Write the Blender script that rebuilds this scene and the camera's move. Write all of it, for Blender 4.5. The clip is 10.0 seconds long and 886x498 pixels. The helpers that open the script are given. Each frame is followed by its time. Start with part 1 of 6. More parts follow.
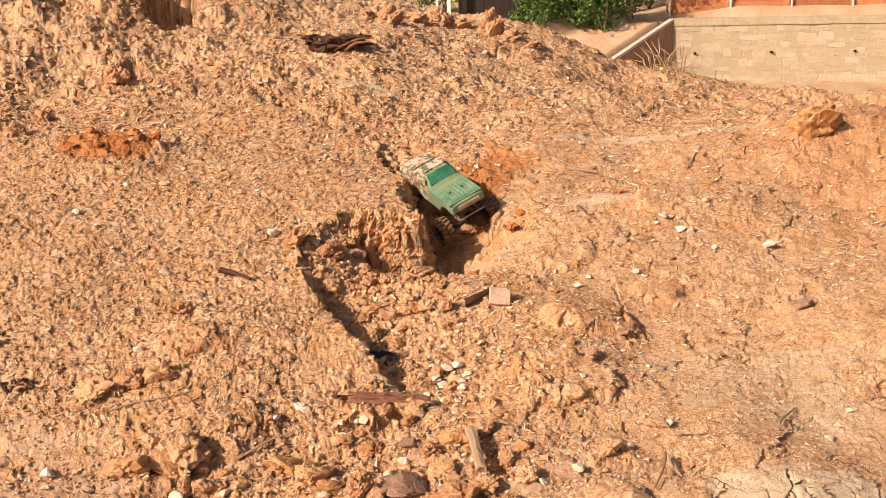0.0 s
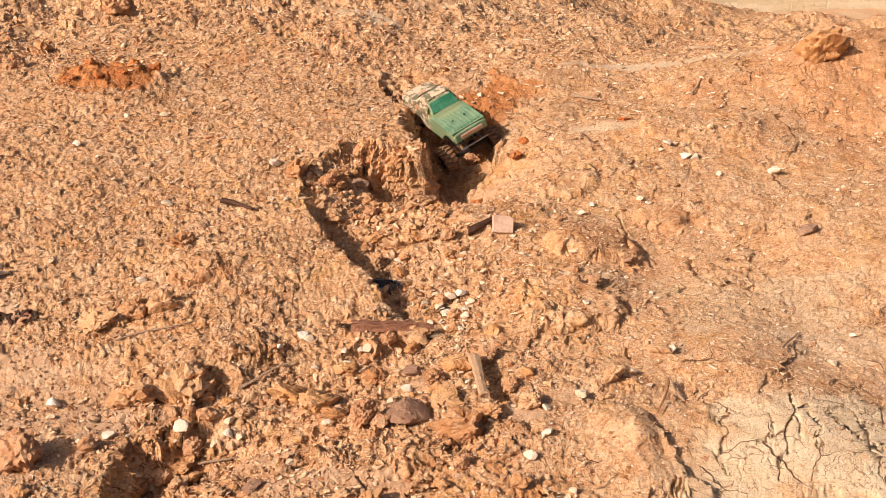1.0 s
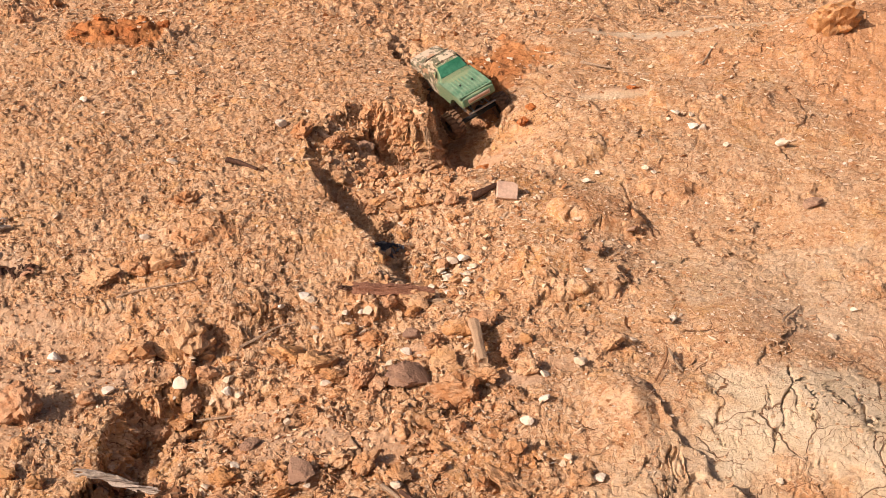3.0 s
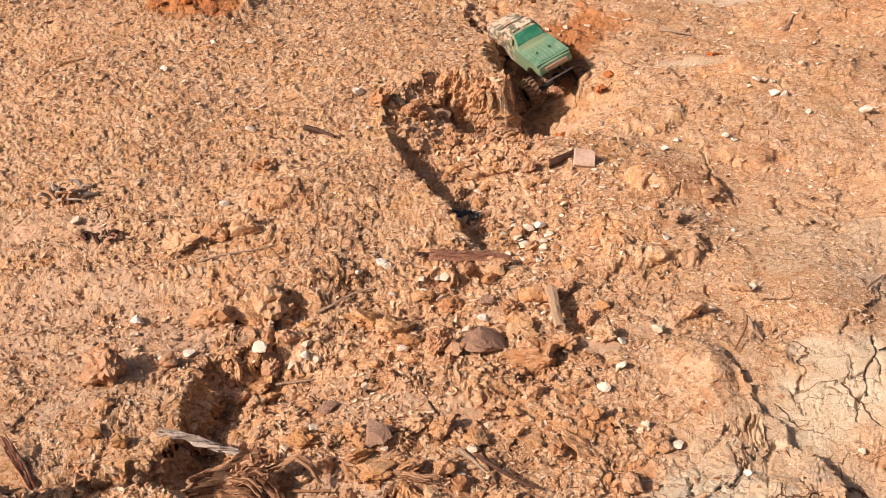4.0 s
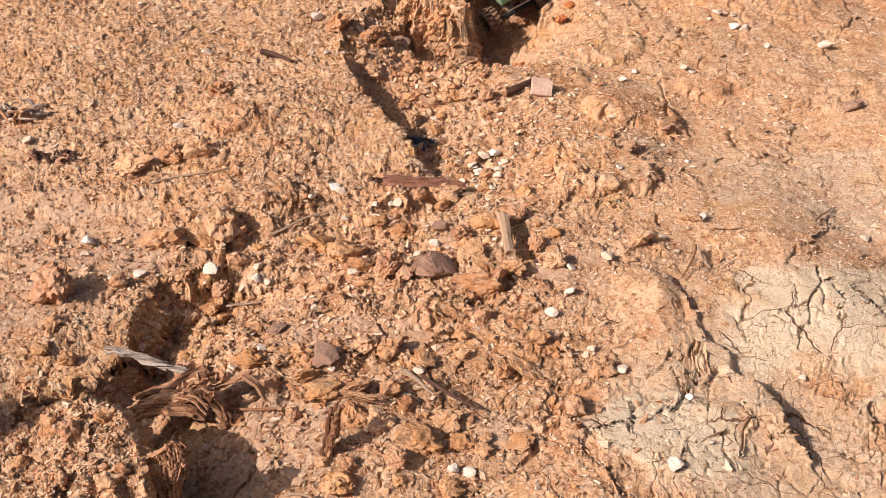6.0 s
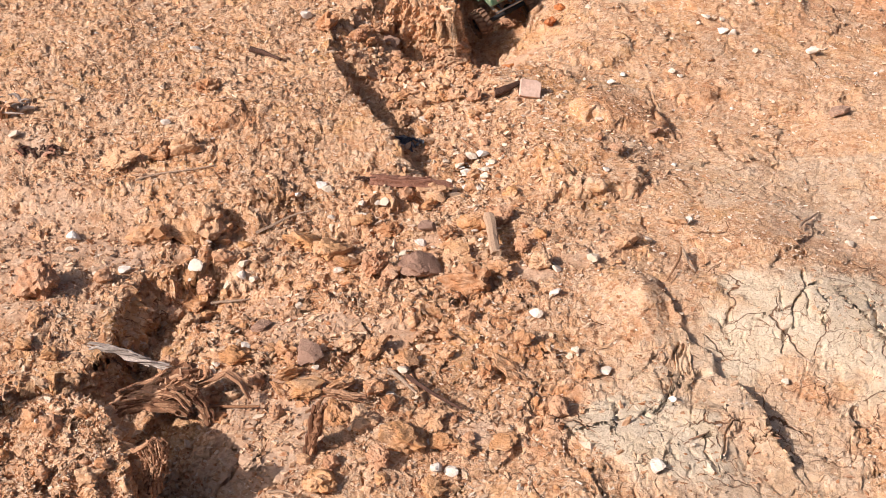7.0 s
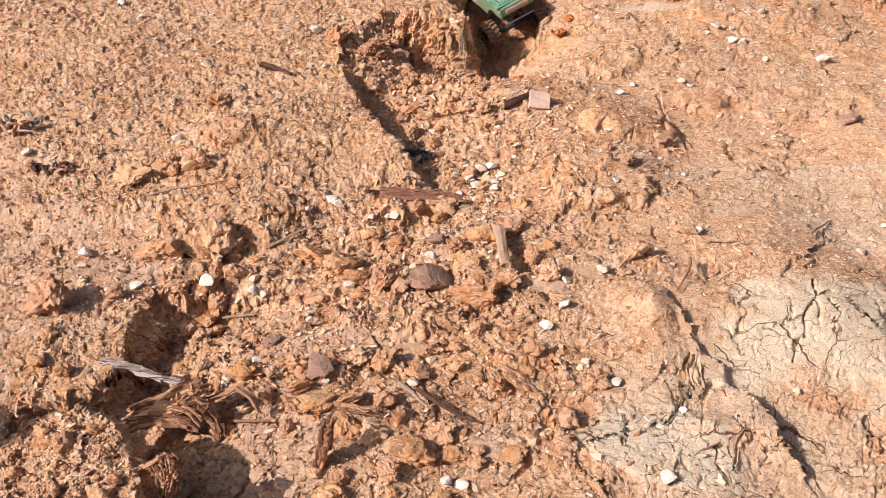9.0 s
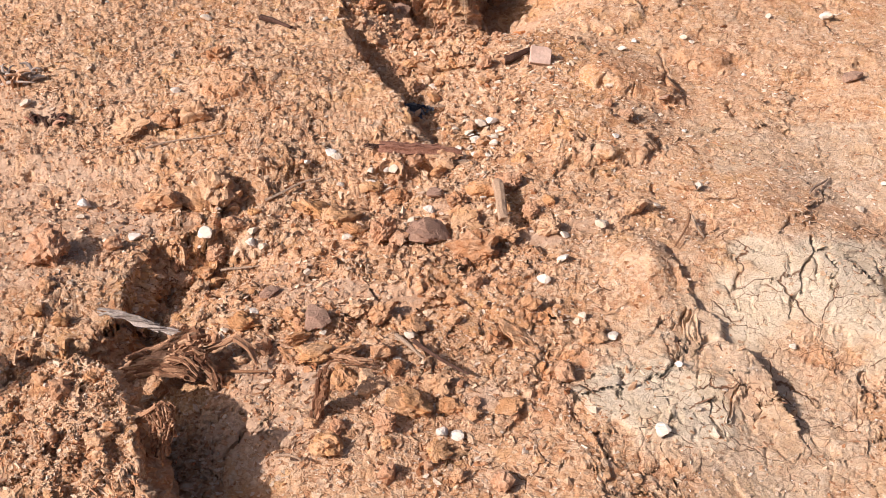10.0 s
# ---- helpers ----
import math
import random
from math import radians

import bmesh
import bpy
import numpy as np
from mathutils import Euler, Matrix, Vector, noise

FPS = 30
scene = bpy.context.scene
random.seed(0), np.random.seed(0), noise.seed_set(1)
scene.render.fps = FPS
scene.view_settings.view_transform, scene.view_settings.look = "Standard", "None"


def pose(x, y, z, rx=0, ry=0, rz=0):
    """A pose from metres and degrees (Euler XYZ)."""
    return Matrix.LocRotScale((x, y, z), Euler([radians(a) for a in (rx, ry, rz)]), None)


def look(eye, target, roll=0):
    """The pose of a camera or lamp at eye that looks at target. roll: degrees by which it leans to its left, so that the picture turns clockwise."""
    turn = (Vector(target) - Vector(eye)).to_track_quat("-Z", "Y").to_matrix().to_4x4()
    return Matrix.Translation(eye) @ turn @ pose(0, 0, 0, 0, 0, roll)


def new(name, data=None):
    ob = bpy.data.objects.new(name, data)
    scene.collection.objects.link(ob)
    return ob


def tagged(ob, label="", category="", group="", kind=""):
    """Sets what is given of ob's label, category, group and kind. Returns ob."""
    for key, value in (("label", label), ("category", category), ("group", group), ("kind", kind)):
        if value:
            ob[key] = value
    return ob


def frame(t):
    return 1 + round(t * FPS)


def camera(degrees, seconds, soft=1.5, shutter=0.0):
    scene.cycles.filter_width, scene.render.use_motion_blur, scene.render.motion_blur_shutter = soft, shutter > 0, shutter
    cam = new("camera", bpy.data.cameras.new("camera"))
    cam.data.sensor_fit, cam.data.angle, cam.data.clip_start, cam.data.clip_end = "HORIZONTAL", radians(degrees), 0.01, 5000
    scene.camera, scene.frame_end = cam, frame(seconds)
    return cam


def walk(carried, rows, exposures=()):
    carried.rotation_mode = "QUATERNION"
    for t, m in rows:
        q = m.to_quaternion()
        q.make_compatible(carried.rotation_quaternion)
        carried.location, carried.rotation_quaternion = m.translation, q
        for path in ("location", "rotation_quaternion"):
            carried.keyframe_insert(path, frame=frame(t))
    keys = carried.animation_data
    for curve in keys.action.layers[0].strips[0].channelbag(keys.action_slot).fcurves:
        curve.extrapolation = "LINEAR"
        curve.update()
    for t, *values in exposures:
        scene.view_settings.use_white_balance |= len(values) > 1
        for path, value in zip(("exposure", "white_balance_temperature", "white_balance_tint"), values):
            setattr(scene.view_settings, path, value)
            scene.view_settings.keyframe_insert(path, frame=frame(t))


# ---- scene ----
cam = camera(40.1, 10.0, soft=0.5)
# seconds, eye x, y, z, yaw to the left, pitch, roll
PATH = [
    (0.0, -0.040, 0.005, 1.641, 0.03, -14.42, -0.91),
    (0.2, -0.038, 0.006, 1.637, -0.14, -14.36, -0.93),
    (0.3, -0.035, 0.007, 1.632, -0.12, -16.02, -0.78),
    (0.4, -0.033, 0.007, 1.629, -0.20, -16.46, -0.40),
    (0.5, -0.031, 0.008, 1.626, -0.26, -16.64, -0.10),
    (1.0, -0.031, 0.013, 1.626, 0.41, -17.57, -1.46),
    (1.5, -0.031, 0.012, 1.628, 0.72, -18.24, -1.06),
    (2.0, -0.027, 0.013, 1.627, 0.47, -18.21, -0.44),
    (2.2, -0.025, 0.012, 1.628, 1.30, -17.96, -1.01),
    (3.3, -0.014, 0.013, 1.616, 0.96, -19.65, 0.10),
    (3.5, -0.020, 0.010, 1.609, 2.01, -19.82, 0.19),
    (4.0, -0.023, 0.008, 1.609, 4.59, -20.41, -1.27),
    (4.5, -0.003, 0.006, 1.608, 3.67, -20.36, -1.55),
    (5.0, 0.004, 0.000, 1.604, 4.21, -20.49, -1.61),
    (5.5, 0.010, -0.008, 1.593, 2.82, -21.79, -0.41),
    (5.7, 0.012, -0.005, 1.587, 3.12, -22.60, 0.04),
    (6.8, 0.028, -0.004, 1.578, 2.49, -23.73, 0.96),
    (7.0, 0.023, -0.006, 1.577, 2.52, -23.18, 1.19),
    (7.5, 0.010, -0.010, 1.564, 3.61, -23.74, 2.29),
    (8.0, 0.025, -0.012, 1.561, 3.86, -24.11, 0.31),
    (8.5, 0.017, -0.018, 1.567, 4.96, -23.60, 1.78),
    (9.0, 0.039, -0.007, 1.583, 3.41, -22.70, 0.24),
    (9.5, 0.038, -0.012, 1.566, 3.55, -23.93, 0.16),
    (10.0, 0.048, -0.013, 1.568, 3.51, -24.51, 0.67),
]


def stand(x, y, z, yaw, pitch, roll):
    return Matrix.Translation((x, y, z)) @ Euler((0, 0, radians(yaw))).to_matrix().to_4x4() @ pose(0, 0, 0, 90 + pitch, 0, 0) @ pose(0, 0, 0, 0, 0, roll)


LENS_TONE = [(0.0, 0.17, 6900, 21), (2.0, 0.12, 6600, 21), (3.4, 0.07, 6480, 23), (4.5, 0.13, 6060, 20), (5.6, 0.12, 6000, 20), (7.0, 0.25, 5580, 18), (10.0, 0.21, 5540, 19)]
walk(cam, [(row[0], stand(*row[1:])) for row in PATH], LENS_TONE)

# ---- light ----
SUN_FROM = Vector((-0.80, -0.60, 0.0)).normalized()
SUN_UP = radians(31)
sky_world = bpy.data.worlds.new("sky")
scene.world = sky_world
sky_world.use_nodes = True
wn = sky_world.node_tree.nodes
sky = wn.new("ShaderNodeTexSky")
sky.sky_type, sky.sun_disc = "NISHITA", False
sky.air_density, sky.dust_density, sky.ozone_density = 0.8, 5.5, 0.0
sky.sun_elevation, sky.sun_rotation = SUN_UP, math.atan2(SUN_FROM.x, SUN_FROM.y)
sky_world.node_tree.links.new(sky.outputs[0], wn["Background"].inputs[0])
wn["Background"].inputs[1].default_value = 0.078
sun_data = bpy.data.lights.new("sun", "SUN")
sun_data.energy, sun_data.angle, sun_data.color = 5.0, radians(0.5), (1.0, 0.90, 0.76)
sun = new("sun", sun_data)
sun_dir = Vector((SUN_FROM.x * math.cos(SUN_UP), SUN_FROM.y * math.cos(SUN_UP), math.sin(SUN_UP)))
sun.matrix_world = look(sun_dir * 40, (0, 0, 0))
scene.view_settings.exposure = 0.0

# ---- small tools ----


def part(name, bm, material, parent=None, label="", smooth=False):
    """One bmesh as one mesh object under a thing, a part, or at top level."""
    me = bpy.data.meshes.new(name)
    bm.to_mesh(me)
    bm.free()
    if smooth:
        me.polygons.foreach_set("use_smooth", [True] * len(me.polygons))
    for m in material if isinstance(material, (list, tuple)) else (material,):
        me.materials.append(m)
    ob = new(name, me)
    ob.parent = parent
    if label:
        tagged(ob, label)
    return ob


def add_box(bm, size, m=None):
    m = m or Matrix()
    return bmesh.ops.create_cube(bm, size=1.0, matrix=m @ Matrix.Diagonal((*size, 1)))["verts"]


def bevel_all(bm, w, seg=1):
    bmesh.ops.bevel(bm, geom=bm.edges[:], offset=w, segments=seg, affect="EDGES", clamp_overlap=True)


# ---- procedural relief, on arrays ----


def hash01(ix, iy, seed):
    h = (ix.astype(np.int64) * 374761393 + iy.astype(np.int64) * 668265263 + seed * 974711) & 0xFFFFFFFF
    h = ((h ^ (h >> 13)) * 1274126177) & 0xFFFFFFFF
    h = ((h ^ (h >> 16)) * 2246822519) & 0xFFFFFFFF
    return ((h ^ (h >> 15)) & 0xFFFFFF) / 16777216.0


def vnoise(x, y, size, seed):
    """Smooth noise, -1 to 1, of that feature size in metres."""
    x, y = x / size, y / size
    ix, iy = np.floor(x), np.floor(y)
    fx, fy = x - ix, y - iy
    fx, fy = fx * fx * fx * (fx * (fx * 6 - 15) + 10), fy * fy * fy * (fy * (fy * 6 - 15) + 10)
    a, b = hash01(ix, iy, seed), hash01(ix + 1, iy, seed)
    c, d = hash01(ix, iy + 1, seed), hash01(ix + 1, iy + 1, seed)
    return 2 * (a + (b - a) * fx + (c - a) * fy + (a - b - c + d) * fx * fy) - 1


def fbm(x, y, size, octaves, seed, gain=0.5):
    total, amp = 0 * x, 1.0
    for k in range(octaves):
        total = total + amp * vnoise(x, y, size, seed + 17 * k)
        size, amp = size * 0.48, amp * gain
    return total


def cells(x, y, size, seed):
    """Per point: distance to the nearest and second nearest seed in cell sizes, the offset from the nearest, and three random numbers of its cell."""
    x, y = x / size, y / size
    ix, iy = np.floor(x), np.floor(y)
    f1 = np.full(x.shape, 9.0)
    f2 = np.full(x.shape, 9.0)
    bx, by, dx, dy = 0 * x, 0 * x, 0 * x, 0 * x
    for oy in (-1, 0, 1):
        for ox in (-1, 0, 1):
            cx, cy = ix + ox, iy + oy
            ex, ey = x - cx - hash01(cx, cy, seed), y - cy - hash01(cx, cy, seed + 1)
            d = ex * ex + ey * ey
            near = d < f1
            f2 = np.where(near, f1, np.minimum(f2, d))
            f1 = np.where(near, d, f1)
            bx, by = np.where(near, cx, bx), np.where(near, cy, by)
            dx, dy = np.where(near, ex, dx), np.where(near, ey, dy)
    return np.sqrt(f1), np.sqrt(f2), dx, dy, hash01(bx, by, seed + 2), hash01(bx, by, seed + 3), hash01(bx, by, seed + 4)


def sstep(a, b, v):
    t = np.clip((v - a) / (b - a), 0, 1)
    return t * t * (3 - 2 * t)


def outline(x, y, corners):
    """Signed distance to a closed outline, positive outside."""
    best = np.full(x.shape, 1e9)
    inside = np.zeros(x.shape, bool)
    for (ax, ay), (bx, by) in zip(corners, corners[1:] + corners[:1]):
        ex, ey = bx - ax, by - ay
        t = np.clip(((x - ax) * ex + (y - ay) * ey) / (ex * ex + ey * ey), 0, 1)
        best = np.minimum(best, (x - ax - t * ex) ** 2 + (y - ay - t * ey) ** 2)
        cross = ((ay > y) != (by > y)) & (x < ax + (y - ay) * ex / (ey if ey else 1e-9))
        inside ^= cross
    return np.sqrt(best) * np.where(inside, -1, 1)


def blob(x, y, cx, cy, rx, ry, wob=0.0):
    """1 in the middle of an oval, 0 outside, with an uneven rim."""
    d = np.sqrt(((x - cx) / rx) ** 2 + ((y - cy) / ry) ** 2)
    return 1 - sstep(0.75, 1.15, d + wob)


def facets(x, y, size, seed, tilt):
    """Angular chips: each cell a tilted flake, with gaps between."""
    f1, f2, dx, dy, r1, r2, r3 = cells(x, y, size, seed)
    flake = (r1 - 0.5) + tilt * ((r2 - 0.5) * dx + (r3 - 0.5) * dy)
    return flake * sstep(0.0, 0.18, f2 - f1), r1


def lumps(x, y, size, seed, keep=1.0):
    """Rounded clods: each kept cell a knob of its own height."""
    f1, f2, dx, dy, r1, r2, r3 = cells(x, y, size, seed)
    r = 0.30 + 0.25 * r2
    knob = np.clip(1 - (f1 / r) ** 2, 0, 1) ** 0.8 * r * (r1 < keep)
    return knob, r3


# the crust bank's edge: along the crack, back round the broken corner, and down to the open slope
HEAP_STEP = [(-1.62, 4.32), (-1.46, 4.62), (-1.40, 5.10), (-1.46, 5.50), (-1.30, 5.92), (-1.55, 6.5), (-3.2, 6.7), (-3.4, 4.6)]
BANK = [(-0.268, 4.226), (-0.232, 4.094), (-0.208, 3.984), (-0.181, 3.937), (-0.173, 3.816), (-0.187, 3.724), (-0.169, 3.669), (-0.131, 3.611),
        (-0.109, 3.528), (-0.119, 3.514), (-0.19, 3.541), (-0.258, 3.56), (-0.321, 3.553), (-0.374, 3.543), (-0.398, 3.504), (-0.411, 3.463),
        (-0.437, 3.523), (-0.436, 3.455), (-0.435, 3.383), (-0.457, 3.343), (-0.444, 3.232), (-0.407, 3.139), (-0.374, 3.058), (-0.324, 2.965),
        (-0.296, 2.901), (-0.249, 2.844), (-0.226, 2.791), (-0.213, 2.735), (-0.223, 2.696), (-0.263, 2.646), (-0.413, 2.625), (-0.645, 2.586),
        (-1.074, 2.598), (-3.0, 2.7), (-3.0, 4.7), (-0.7, 4.7), (-0.32, 4.32)]
LOW_BANK = [(-0.60, 2.36), (-0.71, 2.31), (-0.73, 2.18), (-0.72, 2.06), (-0.75, 1.97), (-0.90, 1.95), (-1.35, 1.99), (-1.55, 2.15), (-1.45, 2.38)]
CLOD_MOUND = [(-1.22, 1.70), (-0.85, 1.77), (-0.70, 1.755), (-0.61, 1.72), (-0.565, 1.66), (-0.52, 1.56), (-0.47, 1.46), (-0.50, 1.28), (-0.75, 1.15), (-1.10, 1.22), (-1.30, 1.48)]
RIDGE = [(0.345, 2.30), (0.38, 2.23), (0.42, 2.11), (0.47, 2.04), (0.50, 1.98), (0.535, 1.91)]
# shrinkage cracks that gape
CLAY_CRACKS = [[(0.385, 2.107), (0.374, 2.042), (0.356, 1.974), (0.336, 1.926)],
               [(0.397, 2.098), (0.384, 2.038), (0.368, 1.983)],
               [(0.408, 2.086), (0.409, 2.047), (0.391, 2.0)],
               [(0.457, 1.956), (0.462, 1.9), (0.439, 1.846)],
               [(0.67, 2.347), (0.671, 2.289), (0.638, 2.224), (0.622, 2.175)],
               [(0.671, 2.289), (0.703, 2.311)],
               [(0.514, 1.885), (0.495, 1.864)],
               [(0.334, 1.903), (0.342, 1.836), (0.337, 1.79), (0.32, 1.737)],
               [(0.698, 2.288), (0.709, 2.243), (0.693, 2.189)],
               [(0.791, 2.296), (0.794, 2.221), (0.778, 2.169)],
               [(0.618, 2.168), (0.596, 2.124)]]
SLOPE_CRACKS = [[(0.433, 3.223), (0.434, 3.122), (0.428, 2.995)],
                [(0.374, 4.016), (0.414, 3.986), (0.472, 4.017)],
                [(0.18, 2.688), (0.204, 2.648)],
                [(0.227, 2.643), (0.247, 2.636), (0.25, 2.633)],
                [(0.489, 3.528), (0.52, 3.493), (0.471, 3.411), (0.501, 3.386)],
                [(0.675, 2.991), (0.731, 2.987), (0.753, 3.053)],
                [(0.249, 2.583), (0.29, 2.615), (0.324, 2.635)],
                [(0.357, 2.552), (0.362, 2.493)],
                [(0.582, 2.988), (0.576, 2.915)],
                [(0.696, 2.451), (0.666, 2.378)],
                [(0.746, 2.576), (0.749, 2.538)]]
LOW_LAND = -1.75
TERRACE = -0.30


def profile(y):
    up = np.where(y < 3.4, 0.2235 * y, 0.76 + 0.2235 * (y - 3.4) - 0.012 * np.maximum(y - 3.4, 0) ** 2)
    return np.where(y < 0, 0.05 * y, up)


def terrain(x, y):
    """Height and the soil's shares: pale clay, red earth, fine sand, and a random number per chip."""
    wob = 0.42 * fbm(x, y, 0.16, 5, 5, 0.6)
    z = profile(np.minimum(y, 9.0))
    # the heap's right shoulder lies lower, its left carries a mound
    shoulder = np.interp(x, [-0.3, 0.1, 0.46, 0.87, 1.4, 2.2, 4.0], [0.04, 0.11, 0.165, 0.325, 0.40, 0.46, 0.8])
    z = z - shoulder * sstep(4.0, 6.0, y)
    z = z + 0.95 * np.exp(-(((x + 2.3) / 1.0) ** 2 + ((y - 6.7) / 1.35) ** 2)) * (1 + 0.25 * wob)
    heap = sstep(6.1, 11.0, np.sqrt((0.6 * x) ** 2 + y ** 2) + 0.25 * fbm(x, y, 0.8, 2, 9)) + sstep(3.5, 12, np.abs(x)) + sstep(1.5, 8, -y)
    heap = np.clip(heap, 0, 1)
    near = 1 - heap
    z = z * near + LOW_LAND * heap
    z = z + near * (0.030 * fbm(x, y, 0.6, 2, 11) + 0.02 * fbm(x, y, 0.22, 2, 12) * sstep(4.2, 5.2, y))
    # the bank and the gully beside it
    edge = outline(x + 0.006 * fbm(x, y, 0.06, 3, 21), y + 0.008 * fbm(x, y, 0.06, 3, 23), BANK)
    front = 1 - sstep(2.68, 2.80, y)
    drop = 0.055 + 0.11 * sstep(-0.42, -0.18, x) * sstep(3.15, 3.5, y) + 0.035 * sstep(2.75, 3.0, y) - 0.10 * sstep(3.55, 3.95, y)
    drop = drop * (1 - 0.75 * sstep(3.88, 4.02, y))
    drop = drop * np.where(x < -0.6, 0.6, 1) * sstep(-2.7, -1.8, x) * (1 - 0.88 * (1 - sstep(-0.40, -0.20, x)) * sstep(3.15, 3.3, y))
    off_bank = sstep(0.0, 0.035 + 0.10 * front, edge)
    z = z - drop * off_bank * np.exp(-(np.maximum(edge, 0) / (0.26 + 0.1 * front)) ** 2) * near
    z = z + 0.02 * (1 - off_bank) * near * sstep(2.6, 2.9, y) * (1 - sstep(3.9, 4.3, y))
    z = z - near * 0.08 * blob(x, y, 0.03, 3.80, 0.12, 0.22, wob * 0.8)
    # the open crack beyond the truck
    cx, cy = -0.262 + 0.008 * vnoise(x, y, 0.05, 281), 4.26
    u = np.clip(((x - cx) * 0.085 + (y - cy) * -0.33) / (0.085 ** 2 + 0.33 ** 2), 0, 1)
    slit = np.hypot(x - cx - 0.085 * u, y - cy + 0.33 * u)
    z = z - near * 0.11 * (1 - sstep(0.006, 0.020, slit + 0.004 * fbm(x, y, 0.03, 2, 283))) * sstep(0.0, 0.2, u)
    low = outline(x + 0.006 * fbm(x, y, 0.05, 3, 31), y + 0.006 * fbm(x, y, 0.06, 3, 33), LOW_BANK)
    off_low = sstep(0.0, 0.02, low)
    z = z - np.where(x < -0.8, 0.05, 0.11) * off_low * np.exp(-(np.maximum(low, 0) / 0.17) ** 2) * (1 - sstep(2.26, 2.42, y)) * near
    mound = outline(x + 0.006 * fbm(x, y, 0.05, 3, 35), y + 0.006 * fbm(x, y, 0.06, 3, 37), CLOD_MOUND)
    on_mound = 1 - sstep(-0.012, 0.018, mound)
    z = z + near * (0.120 * np.interp(x, [-1.0, -0.8, -0.62], [0.75, 1.05, 1.25]) * on_mound * sstep(-1.42, -1.0, x) * sstep(1.12, 1.38, y) - 0.10 * (1 - on_mound) * np.exp(-(np.maximum(mound, 0) / 0.15) ** 2) * sstep(-1.05, -0.85, x) * sstep(1.28, 1.42, y))
    # two unseen mounds added on the left, out of view, to shade the hollow
    z = z + near * 0.23 * np.exp(-(((x + 1.14) / 0.15) ** 2 + ((y - 1.73) / 0.08) ** 2)) * (1 + 0.7 * fbm(x, y, 0.08, 3, 45))
    z = z + near * 0.30 * np.exp(-(((x + 1.03) / 0.085) ** 2 + ((y - 1.53) / 0.09) ** 2)) * (1 + 0.6 * fbm(x, y, 0.07, 3, 285))
    # the clay ridge with its dropped side
    side, along = np.full(x.shape, 9.0), np.zeros(x.shape)
    for (ax, ay), (bx, by) in zip(RIDGE, RIDGE[1:]):
        ex, ey = bx - ax, by - ay
        n2 = math.hypot(ex, ey)
        t = ((x - ax) * ex + (y - ay) * ey) / n2 ** 2
        d = np.hypot(x - ax - np.clip(t, 0, 1) * ex, y - ay - np.clip(t, 0, 1) * ey)
        s = np.sign((x - ax) * -ey + (y - ay) * ex) * d
        side = np.where(d < np.abs(side), s, side)
    side = side + 0.012 * fbm(x, y, 0.05, 2, 41)
    z = z + near * 0.046 * np.clip(0.75 + 0.6 * vnoise(x, y, 0.10, 43), 0.4, 1.2) * np.exp(-(np.minimum(side, 0) / 0.13) ** 2) * (1 - sstep(0.0, 0.02, side)) * np.exp(-(np.abs(side) / 0.3) ** 2) * sstep(1.75, 1.95, y) * (1 - sstep(2.2, 2.38, y))
    z = z + near * 0.034 * np.exp(-(((x - 0.70) / 0.24) ** 2 + ((y - 2.25) / 0.20) ** 2)) * (1 + 0.15 * wob)
    z = z + near * 0.022 * np.exp(-(((x - 0.38) / 0.16) ** 2 + ((y - 1.87) / 0.13) ** 2))
    # mounds of the right slope and the orange clod bank
    z = z + near * 0.09 * np.exp(-(((x - 1.45) / 0.30) ** 2 + ((y - 4.25) / 0.22) ** 2))
    z = z + near * 0.055 * np.exp(-(((x + 1.17) / 0.15) ** 2 + ((y - 4.14) / 0.07) ** 2)) * (1 + 0.35 * fbm(x, y, 0.07, 3, 55))
    z = z + near * 0.075 * np.exp(-(((x + 0.75) / 0.60) ** 2 + ((y - 6.0) / 0.6) ** 2)) * (1 + 0.3 * wob)
    heap_edge = outline(x + 0.03 * fbm(x, y, 0.10, 4, 47), y + 0.04 * fbm(x, y, 0.10, 4, 49), HEAP_STEP)
    z = z + near * 0.032 * (1 - sstep(-0.02, 0.03, heap_edge)) * (0.7 + 0.9 * vnoise(x, y, 0.22, 48))
    z = z + near * (0.09 * np.exp(-(((x + 1.44) / 0.10) ** 2 + ((y - 5.50) / 0.11) ** 2)) - 0.17 * blob(x, y, -1.27, 5.62, 0.12, 0.16, wob))
    z = z + near * (0.06 * np.exp(-(((x + 1.37) / 0.05) ** 2 + ((y - 4.87) / 0.06) ** 2)) - 0.08 * blob(x, y, -1.30, 4.94, 0.045, 0.09, wob))
    # low lobes of packed clay with steep rims
    for cx, cy, rx, ry, h in ((0.36, 3.00, 0.11, 0.09, 0.034), (0.24, 2.70, 0.13, 0.10, 0.036), (-0.69, 2.87, 0.08, 0.06, 0.014), (0.54, 3.19, 0.07, 0.05, 0.016),
                              (0.80, 3.20, 0.16, 0.10, 0.010), (0.62, 2.80, 0.14, 0.10, 0.006), (0.75, 3.72, 0.20, 0.10, 0.020), (0.30, 3.38, 0.10, 0.07, 0.018)):
        z = z + near * h * blob(x, y, cx, cy, rx, ry, wob * 0.8)
    gape = np.full(x.shape, 1.0)
    jx, jy = x + 0.006 * fbm(x, y, 0.03, 2, 291), y + 0.008 * fbm(x, y, 0.03, 2, 293)
